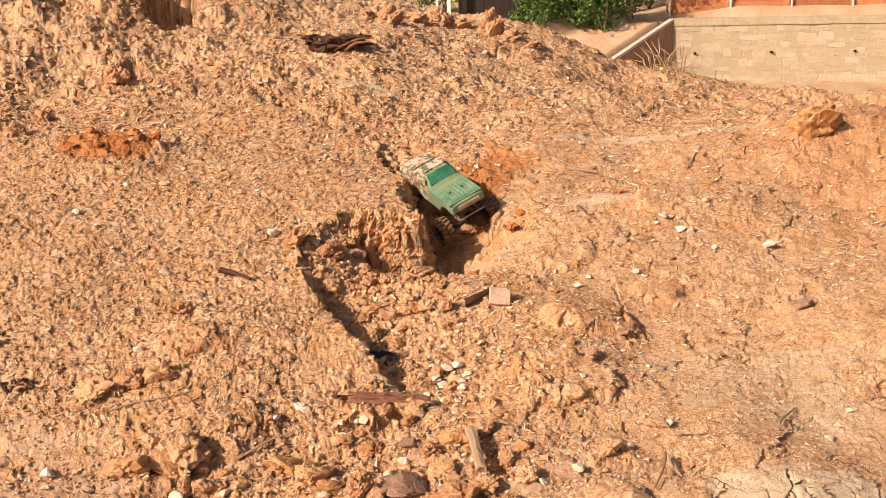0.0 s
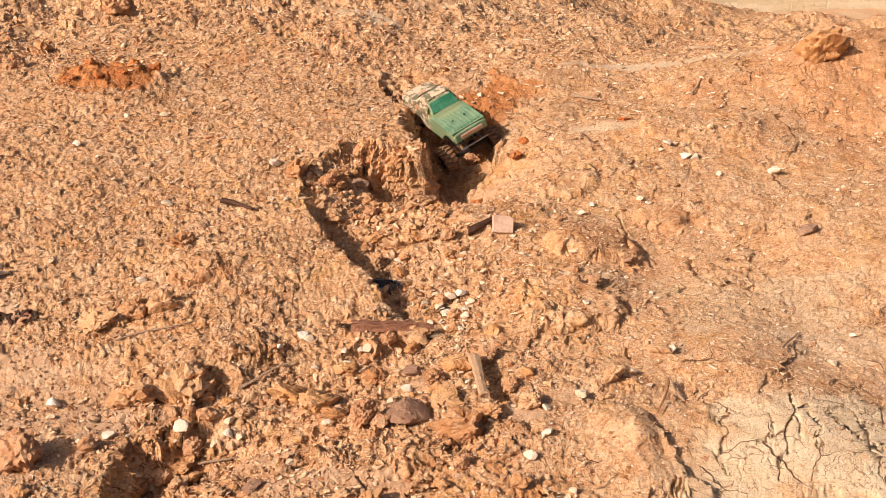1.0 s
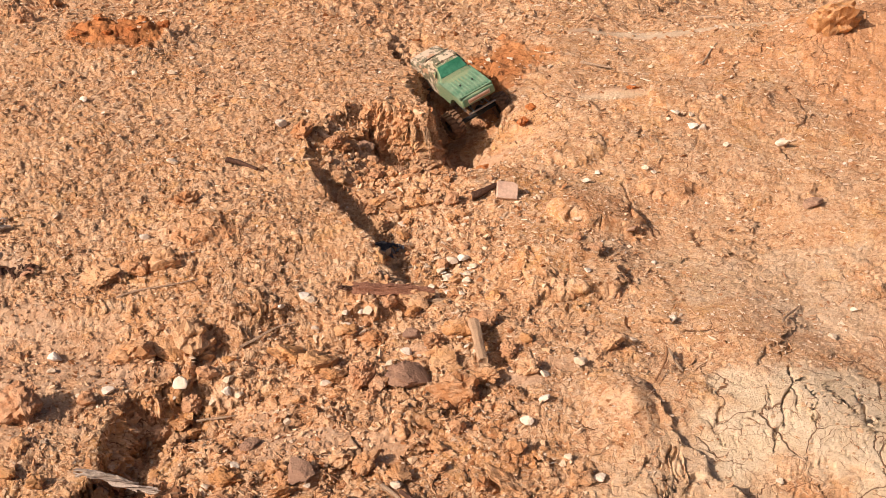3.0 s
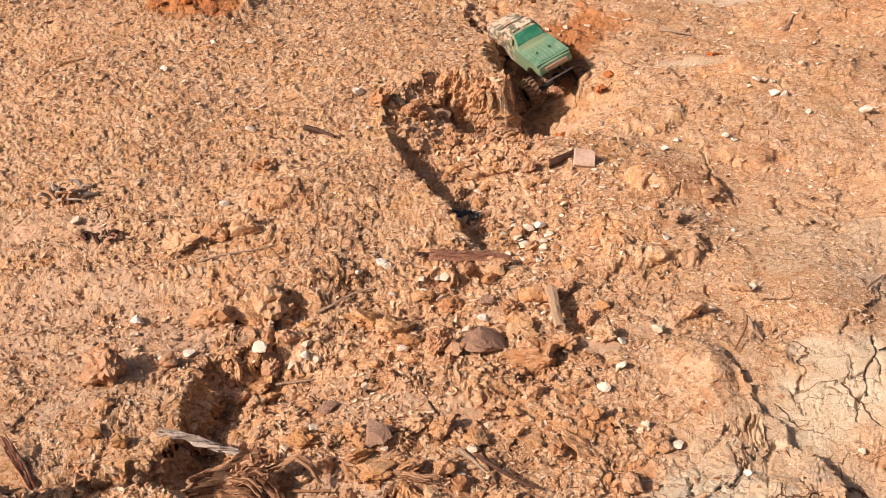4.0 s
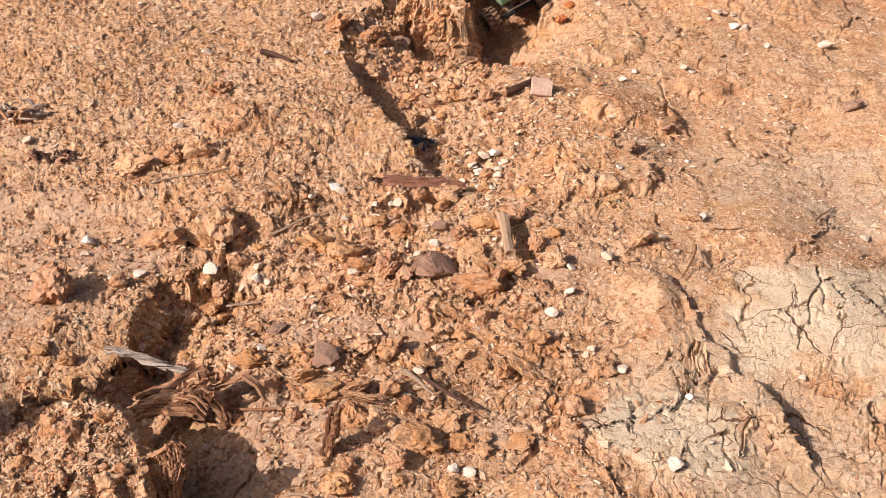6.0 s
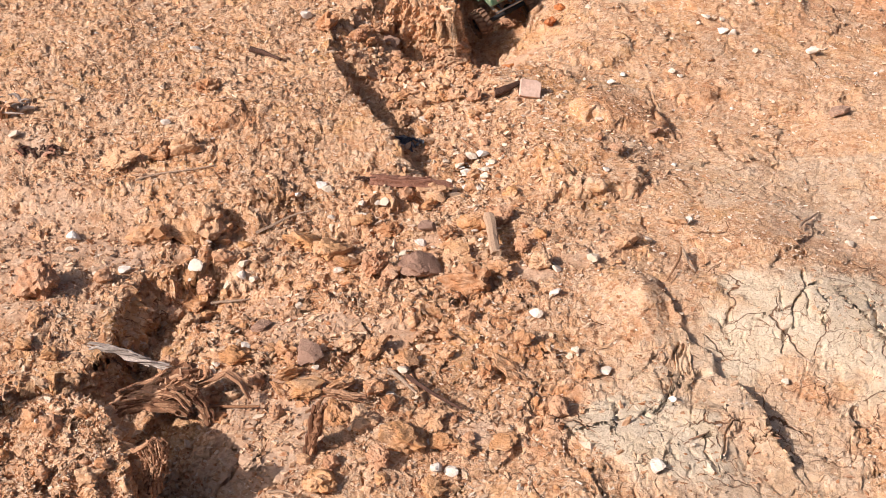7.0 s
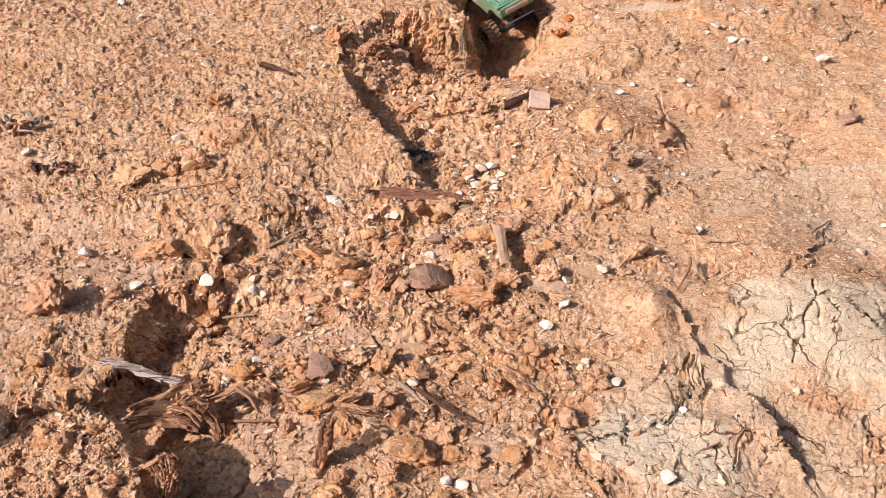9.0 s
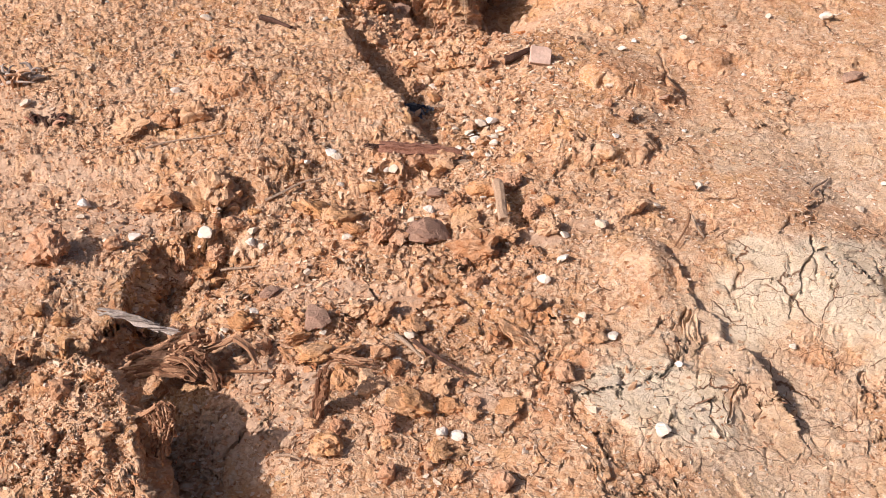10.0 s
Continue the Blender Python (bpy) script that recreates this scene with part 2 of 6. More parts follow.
    for line in CLAY_CRACKS + SLOPE_CRACKS:
        for (ax, ay), (bx, by) in zip(line, line[1:]):
            ex, ey = bx - ax, by - ay
            t = np.clip(((jx - ax) * ex + (jy - ay) * ey) / (ex * ex + ey * ey), 0, 1)
            gape = np.minimum(gape, np.hypot(jx - ax - t * ex, jy - ay - t * ey))
    z = z - near * 0.011 * (1 - sstep(0.0012, 0.0044, gape * 2.6 / np.maximum(y, 1.5)))
    # soils
    clay = np.maximum(0.9 * blob(x, y, 0.70, 2.19, 0.25, 0.19, wob * 0.8), 0.90 * blob(x, y, 0.35, 1.88, 0.13, 0.09, wob * 1.0))
    clay = np.maximum(clay, 0.42 * blob(x, y, 0.46, 1.95, 0.24, 0.22, wob))
    clay = np.maximum(clay, 0.12 * sstep(4.35, 5.0, y) * (1 - sstep(0.2, 0.9, x)) * (1 + 0.8 * vnoise(x, y, 0.2, 157)))
    clay = np.maximum.reduce([clay, 0.55 * blob(x, y, 0.80, 4.36, 0.42, 0.045, wob * 0.6), 0.5 * blob(x, y, 0.46, 3.72, 0.12, 0.03, wob * 0.5), 0.55 * blob(x, y, -0.34, 4.87, 0.13, 0.05, wob * 0.4), 0.35 * blob(x, y, 0.80, 2.76, 0.26, 0.16, wob), 0.3 * blob(x, y, 0.34, 2.87, 0.07, 0.03, wob)])
    red = np.maximum.reduce([blob(x, y, -1.17, 4.11, 0.20, 0.16, wob), 0.95 * blob(x, y, 0.12, 4.02, 0.13, 0.24, wob),
                             0.40 * blob(x, y, 1.42, 3.95, 0.55, 0.55, wob), 0.35 * blob(x, y, 0.64, 2.02, 0.10, 0.05, wob * 1.2), 0.45 * blob(x, y, 0.47, 1.90, 0.05, 0.05, wob), 0.60 * blob(x, y, 0.17, 1.94, 0.05, 0.06, wob * 1.4), 0.45 * blob(x, y, 0.135, 1.84, 0.04, 0.04, wob * 1.4),
                             0.35 * blob(x, y, -0.83, 4.39, 0.15, 0.05, wob), 0.25 * blob(x, y, 0.38, 3.0, 0.11, 0.10, wob), 0.25 * blob(x, y, 0.54, 3.15, 0.12, 0.08, wob),
                             0.25 * blob(x, y, -0.67, 2.85, 0.11, 0.06, wob), 0.25 * blob(x, y, -1.10, 4.88, 0.14, 0.10, wob)])
    sand = np.maximum.reduce([0.8 * blob(x, y, -1.06, 2.36, 0.36, 0.22, wob * 1.5), 0.9 * blob(x, y, -0.45, 2.25, 0.13, 0.035, wob * 0.7), 0.8 * blob(x, y, 0.12, 2.30, 0.07, 0.03, wob * 0.6), 0.8 * blob(x, y, 0.19, 2.35, 0.05, 0.03, wob * 0.6), 0.8 * blob(x, y, 0.02, 1.85, 0.05, 0.03, wob * 0.6), 0.7 * blob(x, y, -0.14, 2.46, 0.06, 0.025, wob * 0.6), blob(x, y, -0.36, 1.82, 0.11, 0.14, wob * 0.6),
                              blob(x, y, 0.47, 3.74, 0.11, 0.035, wob * 0.5), 1.3 * blob(x, y, -0.33, 4.88, 0.13, 0.045, wob * 0.4),
                              1.2 * blob(x, y, 0.65, 4.36, 0.38, 0.045, wob * 0.6), 0.8 * blob(x, y, -0.26, 2.12, 0.20, 0.05, wob),
                              0.4 * blob(x, y, 0.95, 2.55, 0.30, 0.16, wob), 0.8 * blob(x, y, -1.25, 2.75, 0.18, 0.07, wob),
                              0.7 * blob(x, y, 0.12, 3.52, 0.14, 0.05, wob)])
    sand = np.minimum(sand, 1.15)
    sand, clay, red = 0.85 * sand * near * (0.75 + 0.35 * vnoise(x, y, 0.05, 191)), clay * near, red * near
    # how rough each stretch is
    on_bank = (1 - off_bank) * (1 - sstep(4.2, 4.5, y))
    gully = np.exp(-(np.maximum(edge, 0) / 0.30) ** 2) * off_bank * (1 - on_bank) * sstep(1.5, 1.8, y)
    gully = np.maximum(gully, blob(x, y, -0.28, 2.25, 0.46, 0.40, wob))
    wild = np.maximum(0.30 * sstep(4.4, 5.2, y) * (1 - 0.6 * sstep(-0.3, 0.6, x)), 0.6 * on_mound)
    gully, wild = gully * (1 - sand), wild * (1 - sand)
    red = np.maximum(red, 0.26 * gully * sstep(-0.5, 0.5, vnoise(x, y, 0.11, 159)))
    rough = 0.08 + 0.55 * gully + 0.5 * wild
    rough = rough * (1 - 0.85 * sand) * (1 - 0.92 * clay) * (1 - 0.6 * sstep(0.05, 0.3, x) * (1 - sstep(4.2, 4.8, y)))
    warp_x, warp_y = x + 0.006 * fbm(x, y, 0.03, 2, 51), y + 0.006 * fbm(x, y, 0.03, 2, 53)
    big, _ = lumps(warp_x, warp_y, 0.13, 61, 0.40)
    mid, _ = lumps(warp_x, warp_y, 0.065, 71, 0.55)
    small, _ = lumps(warp_x, warp_y, 0.032, 81, 0.6)
    chip1, id1 = facets(warp_x, warp_y, 0.026, 91, 2.4)
    chip2, id2 = facets(warp_x, warp_y, 0.013, 101, 2.6)
    plain = (1 - 0.9 * sand) * (1 - 0.85 * clay)
    # curled crust: winding grooves between flakes, at two sizes
    far = sstep(4.2, 4.9, y)
    crusty = np.clip(on_bank + 0.9 * far + 0.8 * gully + 0.5 * wild, 0, 1) * plain
    crusty = crusty + (1 - crusty) * plain * (0.30 + 0.45 * sstep(-0.35, 0.35, vnoise(x, y, 0.17, 263)))
    n1 = fbm(x * 0.85 + 0.010 * vnoise(x, y, 0.03, 265), y * 1.1, 0.030, 2, 267, 0.55)
    n2 = fbm(x * 0.85, y * 1.1 + 0.008 * vnoise(x, y, 0.02, 269), 0.019, 2, 271, 0.5)
    groove = np.maximum(1 - sstep(0.0, 0.22, np.abs(n1)), 0.7 * (1 - sstep(0.0, 0.26, np.abs(n2))))
    relief = rough * (1 - 0.5 * wild) * (0.034 * big + 0.022 * mid + 0.011 * small)
    relief = relief + (0.0014 + 0.0060 * gully + 0.0040 * wild + 0.0016 * on_bank) * chip1 * plain
    relief = relief + (0.0018 + 0.0020 * gully + 0.0025 * wild + 0.0022 * on_bank) * chip2 * plain
    n3 = fbm(x + 0.02 * vnoise(x, y, 0.06, 273), y * 1.2, 0.075, 3, 275, 0.55)
    relief = relief - far * (1 - sand) * (0.010 * (1 - sstep(0.0, 0.22, np.abs(n3))) - 0.006 * n3)
    relief = relief - 0.0064 * crusty * groove + 0.0040 * crusty * n1
    ragged = np.abs(fbm(x, y, 0.05, 3, 111))
    relief = relief + (0.016 * rough + 0.020 * wild) * (0.4 - ragged)
    relief = relief + sstep(4.3, 4.8, y) * (1 - sand) * (0.007 * fbm(x, y, 0.10, 3, 113, 0.5) - 0.008 * sstep(0.25, 0.7, vnoise(x, y, 0.07, 115)))
    relief = relief + red * (0.007 * fbm(x, y, 0.035, 3, 207, 0.6) + 0.006 * mid)
    # soft swells and broken ledges of the open slope
    open_slope = (1 - on_bank) * (1 - gully) * (1 - clay)
    relief = relief + open_slope * 0.009 * fbm(x, y, 0.15, 3, 181, 0.35)
    h1, h2, _, _, hr, _, _ = cells(x + 0.05 * fbm(x, y, 0.15, 3, 183), y + 0.05 * fbm(x, y, 0.15, 3, 185), 0.24, 187)
    relief = relief + open_slope * ((hr - 0.5) * 0.010 - 0.008 * (1 - sstep(0.0, 0.035, h2 - h1)) * sstep(0.0, 0.4, vnoise(x, y, 0.2, 189)))
    k1, k2, _, _, kr, _, _ = cells(x + 0.03 * fbm(x, y, 0.06, 3, 193), y + 0.03 * fbm(x, y, 0.06, 3, 195), 0.07, 197)
    relief = relief + open_slope * (1 - sand) * sstep(0.0, 0.4, vnoise(x, y, 0.25, 199)) * ((kr - 0.5) * 0.006 - 0.006 * (1 - sstep(0.0, 0.06, k2 - k1)))
    # wheel ruts below the bank
    rut = blob(x, y, -1.05, 2.52, 0.55, 0.22, wob)
    relief = relief + rut * 0.005 * np.sin((y - 0.06 * x + 0.02 * vnoise(x, y, 0.2, 161)) * 2 * np.pi / 0.105)
    # eroded banks are fluted
    wall_band = np.exp(-((edge - 0.012) / 0.02) ** 2) * (y > 2.75)
    relief = relief + 0.02 * wall_band * fbm(x, y, 0.03, 2, 121)
    # shrinkage cracks in the clay
    f1, f2, *_ = cells(x + 0.02 * fbm(x, y, 0.06, 2, 131), y + 0.02 * fbm(x, y, 0.06, 2, 133), 0.085, 135)
    g1, g2, *_ = cells(x + 0.01 * fbm(x, y, 0.03, 2, 137), y + 0.01 * fbm(x, y, 0.03, 2, 138), 0.035, 139)
    broken = sstep(-0.2, 0.4, vnoise(x, y, 0.09, 141))
    relief = relief - np.where(y > 4.2, 0, clay) * (0.010 * (1 - sstep(0.01, 0.06, f2 - f1)) * broken + 0.004 * (1 - sstep(0.01, 0.10, g2 - g1)) * (1 - broken))
    # fine relief only where the mesh can carry it, broader lumps beyond
    fine = sstep(1.15, 1.42, y) * (1 - sstep(0.50, 0.75, np.abs(x + 0.03 * y) / np.maximum(y, 0.5)))
    z = z + near * (relief * fine + (1 - fine) * (1 - sstep(1.3, 1.9, np.abs(x) / np.maximum(np.abs(y), 0.8))) * (0.035 * fbm(x, y, 0.45, 3, 251, 0.6) + 0.03 * lumps(x + 0.05 * vnoise(x, y, 0.1, 253), y + 0.05 * vnoise(x, y, 0.1, 255), 0.22, 257, 0.5)[0]))
    sand, clay = np.where(y > 14, 0.55, sand), np.where(y > 14, 0.10 + 0.25 * sstep(-0.2, 0.5, vnoise(x, y, 0.5, 277)), clay)
    # beyond the heap: the bank above the long wall, and the slope beside the wing wall
    line_x = 5.16 + (np.minimum(y, 28.0) - 28.0) * 1.23
    slope = np.clip(TERRACE - 0.62 * (27.9 - y), LOW_LAND, TERRACE)
    left = 1 - sstep(-0.24, -0.06, x - line_x)
    behind = sstep(28.14, 28.26, y)
    rise = np.interp(x, [5.0, 6.9, 9.0, 20.0], [0.06, 0.27, 0.26, 0.29]) * sstep(28.2, 28.65, y) * sstep(4.9, 5.4, x) + 0.03 * vnoise(x, y, 1.2, 151)
    z = np.where(y > 12, LOW_LAND + np.maximum((slope - LOW_LAND) * left, (TERRACE - LOW_LAND + rise) * behind) + 0.03 * vnoise(x, y, 1.5, 153), z)
    return z, clay, red, sand, 0.47 + (0.5 * id1 + 0.5 * id2 - 0.47) * fine


def ground_z(x, y):
    return float(terrain(np.array([float(x)]), np.array([float(y)]))[0][0])


# ---- materials ----


def material(name, rough=0.9, metal=0.0, spec=0.3):
    m = bpy.data.materials.new(name)
    m.use_nodes = True
    n, l = m.node_tree.nodes, m.node_tree.links
    b = n["Principled BSDF"]
    b.inputs["Roughness"].default_value, b.inputs["Metallic"].default_value = rough, metal
    b.inputs["Specular IOR Level"].default_value = spec
    return m, n, l, b


def noise_node(n, l, scale, detail=4, vec=None, rough=0.6):
    k = n.new("ShaderNodeTexNoise")
    k.inputs["Scale"].default_value, k.inputs["Detail"].default_value, k.inputs["Roughness"].default_value = scale, detail, rough
    if vec is not None:
        l.new(vec, k.inputs["Vector"])
    return k.outputs["Fac"]


def ramp(n, l, fac, stops):
    r = n.new("ShaderNodeValToRGB")
    e = r.color_ramp.elements
    while len(e) < len(stops):
        e.new(0.5)
    for k, (p, c) in zip(e, stops):
        k.position, k.color = p, (*c, 1) if len(c) == 3 else c
    l.new(fac, r.inputs[0])
    return r.outputs[0]


def mix(n, l, fac, a, b, mode="MIX"):
    k = n.new("ShaderNodeMix")
    k.data_type, k.blend_type = "RGBA", mode
    for sock, v in ((k.inputs[0], fac), (k.inputs[6], a), (k.inputs[7], b)):
        if hasattr(v, "links"):
            l.new(v, sock)
        elif isinstance(v, (int, float)):
            sock.default_value = v
        else:
            sock.default_value = (*v, 1)
    return k.outputs[2]


def bump(n, l, b, height, strength, dist):
    k = n.new("ShaderNodeBump")
    k.inputs["Strength"].default_value, k.inputs["Distance"].default_value = strength, dist
    l.new(height, k.inputs["Height"])
    l.new(k.outputs[0], b.inputs["Normal"])


def simple(name, c1, c2, scale=40.0, rough=0.85, metal=0.0, spec=0.3, relief=0.3, dist=0.003, per_object=0.0):
    """Two tones in mottled noise at two scales with a fine relief."""
    m, n, l, b = material(name, rough, metal, spec)
    pos = n.new("ShaderNodeTexCoord").outputs["Object"]
    a, f = noise_node(n, l, scale, 5, pos), noise_node(n, l, scale * 6, 3, pos)
    col = mix(n, l, ramp(n, l, a, [(0.35, (0, 0, 0)), (0.65, (1, 1, 1))]), c1, c2)
    col = mix(n, l, 0.35, col, ramp(n, l, f, [(0.3, (0.55, 0.55, 0.55)), (0.7, (1.25, 1.25, 1.25))]), "MULTIPLY")
    if per_object:
        info = n.new("ShaderNodeObjectInfo").outputs["Random"]
        col = mix(n, l, per_object, col, ramp(n, l, info, [(0, (0.6, 0.55, 0.5)), (1, (1.35, 1.3, 1.25))]), "MULTIPLY")
    l.new(col, b.inputs["Base Color"])
    bump(n, l, b, f, relief, dist)
    return m


def soil_material():
    m, n, l, b = material("tan_clay_soil", 0.95, 0, 0.12)
    att = n.new("ShaderNodeAttribute")
    att.attribute_name = "soil"
    sep = n.new("ShaderNodeSeparateColor")
    l.new(att.outputs["Color"], sep.inputs[0])
    clay, red, sand, chip = sep.outputs[0], sep.outputs[1], sep.outputs[2], att.outputs["Alpha"]
    pos = n.new("ShaderNodeTexCoord").outputs["Object"]
    wide, mid, fine = noise_node(n, l, 2.6, 5, pos), noise_node(n, l, 14, 6, pos, 0.65), noise_node(n, l, 190, 5, pos, 0.75)
    warp = n.new("ShaderNodeVectorMath")
    warp.operation = "MULTIPLY_ADD"
    wv = n.new("ShaderNodeTexNoise")
    wv.inputs["Scale"].default_value = 70
    l.new(pos, wv.inputs["Vector"])
    l.new(wv.outputs["Color"], warp.inputs[0])
    warp.inputs[1].default_value = (0.012, 0.012, 0.012)
    l.new(pos, warp.inputs[2])
    stretch = n.new("ShaderNodeMapping")
    stretch.inputs["Scale"].default_value = (1.0, 1.3, 1.6)
    l.new(warp.outputs[0], stretch.inputs[0])
    vor = n.new("ShaderNodeTexVoronoi")
    vor.inputs["Scale"].default_value = 135
    l.new(stretch.outputs[0], vor.inputs["Vector"])
    vsep = n.new("ShaderNodeSeparateColor")
    l.new(vor.outputs["Color"], vsep.inputs[0])
    flake = vsep.outputs[0]
    base = ramp(n, l, wide, [(0.32, (0.57, 0.295, 0.12)), (0.46, (0.60, 0.35, 0.175)), (0.58, (0.62, 0.37, 0.19)), (0.70, (0.61, 0.33, 0.12))])
    base = mix(n, l, ramp(n, l, mid, [(0.46, (0, 0, 0)), (0.64, (0.75, 0.75, 0.75))]), base, (0.64, 0.42, 0.25))
    base = mix(n, l, ramp(n, l, mid, [(0.30, (0.45, 0.45, 0.45)), (0.43, (0, 0, 0))]), base, (0.48, 0.22, 0.085))
    base = mix(n, l, ramp(n, l, noise_node(n, l, 6.5, 5, pos, 0.62), [(0.55, (0, 0, 0)), (0.65, (0.5, 0.5, 0.5))]), base, (0.60, 0.335, 0.12))
    base = mix(n, l, ramp(n, l, chip, [(0.60, (0, 0, 0)), (0.85, (0.55, 0.55, 0.55))]), base, (0.70, 0.50, 0.32))
    base = mix(n, l, ramp(n, l, chip, [(0.12, (0.6, 0.6, 0.6)), (0.34, (0, 0, 0))]), base, (0.40, 0.18, 0.075))
    base = mix(n, l, ramp(n, l, flake, [(0.70, (0, 0, 0)), (0.95, (0.6, 0.6, 0.6))]), base, (0.70, 0.51, 0.33))
    base = mix(n, l, ramp(n, l, flake, [(0.05, (0.6, 0.6, 0.6)), (0.25, (0, 0, 0))]), base, (0.36, 0.16, 0.07))
    base = mix(n, l, sand, base, ramp(n, l, mid, [(0.35, (0.43, 0.285, 0.18)), (0.7, (0.52, 0.365, 0.245))]))
    base = mix(n, l, red, base, ramp(n, l, mid, [(0.3, (0.43, 0.15, 0.05)), (0.7, (0.57, 0.26, 0.095))]))
    base = mix(n, l, clay, base, ramp(n, l, mid, [(0.3, (0.62, 0.47, 0.29)), (0.6, (0.70, 0.57, 0.39))]))
    # shrinkage cracks: in the clay everywhere, elsewhere in patches
    heights = []
    warp2 = n.new("ShaderNodeVectorMath")
    warp2.operation = "MULTIPLY_ADD"
    wv2 = n.new("ShaderNodeTexNoise")
    wv2.inputs["Scale"].default_value, wv2.inputs["Detail"].default_value = 9, 5
    l.new(pos, wv2.inputs["Vector"])
    l.new(wv2.outputs["Color"], warp2.inputs[0])
    warp2.inputs[1].default_value = (0.12, 0.12, 0.02)
    flatten = n.new("ShaderNodeMapping")
    flatten.inputs["Scale"].default_value = (1.0, 1.0, 0.25)
    l.new(pos, flatten.inputs[0])
    l.new(flatten.outputs[0], warp2.inputs[2])
    patch = ramp(n, l, noise_node(n, l, 5.5, 3, pos), [(0.52, (0, 0, 0)), (0.60, (1, 1, 1))])
    gate = n.new("ShaderNodeMath")
    gate.operation = "MAXIMUM"
    l.new(clay, gate.inputs[0])
    l.new(patch, gate.inputs[1])
    gate2 = n.new("ShaderNodeMath")
    gate2.operation, gate2.use_clamp = "SUBTRACT", True
    l.new(gate.outputs[0], gate2.inputs[0])
    l.new(sand, gate2.inputs[1])
    for scale, width in ((8.0, 0.013), (24.0, 0.022)):
        v2 = n.new("ShaderNodeTexVoronoi")
        v2.feature = "DISTANCE_TO_EDGE"
        v2.inputs["Scale"].default_value = scale
        l.new(warp2.outputs[0], v2.inputs["Vector"])
        gap = ramp(n, l, v2.outputs["Distance"], [(width * 0.25, (1, 1, 1)), (width, (0, 0, 0))])
        broken = ramp(n, l, noise_node(n, l, scale * 1.3, 2, pos), [(0.44, (0, 0, 0)), (0.52, (1, 1, 1))])
        k1 = n.new("ShaderNodeMath")
        k1.operation = "MULTIPLY"
        l.new(gap, k1.inputs[0])
        l.new(broken, k1.inputs[1])
        k2 = n.new("ShaderNodeMath")
        k2.operation = "MULTIPLY"
        l.new(k1.outputs[0], k2.inputs[0])
        l.new(gate2.outputs[0], k2.inputs[1])
        heights.append(k2.outputs[0])
        base = mix(n, l, k2.outputs[0], base, (0.20, 0.095, 0.045))
    # winding crevices between flakes: their shade put into a dark colour, plus bump
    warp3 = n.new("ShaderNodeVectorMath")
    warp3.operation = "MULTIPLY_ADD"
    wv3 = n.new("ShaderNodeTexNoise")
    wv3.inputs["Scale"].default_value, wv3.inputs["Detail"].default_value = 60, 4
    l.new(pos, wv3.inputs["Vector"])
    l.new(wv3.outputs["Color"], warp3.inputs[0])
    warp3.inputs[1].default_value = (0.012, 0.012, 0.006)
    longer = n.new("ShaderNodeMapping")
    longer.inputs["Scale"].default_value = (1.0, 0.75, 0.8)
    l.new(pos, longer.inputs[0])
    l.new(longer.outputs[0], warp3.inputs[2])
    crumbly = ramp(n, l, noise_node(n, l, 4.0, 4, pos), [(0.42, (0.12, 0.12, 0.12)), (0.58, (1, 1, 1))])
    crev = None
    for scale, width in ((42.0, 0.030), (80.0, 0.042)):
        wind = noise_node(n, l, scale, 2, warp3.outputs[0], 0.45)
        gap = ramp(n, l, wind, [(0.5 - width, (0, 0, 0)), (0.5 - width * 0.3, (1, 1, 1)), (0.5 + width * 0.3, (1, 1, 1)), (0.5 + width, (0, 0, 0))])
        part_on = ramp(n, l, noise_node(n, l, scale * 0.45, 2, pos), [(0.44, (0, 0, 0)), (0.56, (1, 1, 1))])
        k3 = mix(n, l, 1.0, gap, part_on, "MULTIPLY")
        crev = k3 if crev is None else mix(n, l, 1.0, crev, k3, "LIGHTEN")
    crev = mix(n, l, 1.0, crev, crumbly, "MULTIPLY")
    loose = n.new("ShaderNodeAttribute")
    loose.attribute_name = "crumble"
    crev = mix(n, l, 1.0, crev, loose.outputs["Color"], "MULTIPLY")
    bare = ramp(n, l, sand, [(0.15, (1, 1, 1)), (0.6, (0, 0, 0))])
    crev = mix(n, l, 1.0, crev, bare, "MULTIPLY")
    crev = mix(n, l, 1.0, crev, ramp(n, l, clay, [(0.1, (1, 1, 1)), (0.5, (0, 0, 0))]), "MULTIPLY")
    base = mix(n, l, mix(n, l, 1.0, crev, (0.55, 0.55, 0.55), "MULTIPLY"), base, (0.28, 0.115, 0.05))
    base = mix(n, l, 0.5, base, ramp(n, l, fine, [(0.25, (0.60, 0.56, 0.53)), (0.75, (1.28, 1.28, 1.28))]), "MULTIPLY")
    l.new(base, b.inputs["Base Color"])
    crust = n.new("ShaderNodeMath")
    crust.operation = "MULTIPLY_ADD"
    l.new(flake, crust.inputs[0])
    crust.inputs[1].default_value = 0.55
    l.new(fine, crust.inputs[2])
    calm = n.new("ShaderNodeMath")
    calm.operation, calm.inputs[1].default_value = "MULTIPLY_ADD", -0.75
    l.new(sand, calm.inputs[0])
    calm.inputs[2].default_value = 1.0
    soft = n.new("ShaderNodeMath")
    soft.operation = "MULTIPLY"
    l.new(crust.outputs[0], soft.inputs[0])
    l.new(calm.outputs[0], soft.inputs[1])
    deep = n.new("ShaderNodeMath")
    deep.operation, deep.inputs[1].default_value = "MULTIPLY_ADD", -1.5
    l.new(heights[0], deep.inputs[0])
    l.new(soft.outputs[0], deep.inputs[2])
    deeper = n.new("ShaderNodeMath")
    deeper.operation, deeper.inputs[1].default_value = "MULTIPLY_ADD", -1.0
    l.new(crev, deeper.inputs[0])
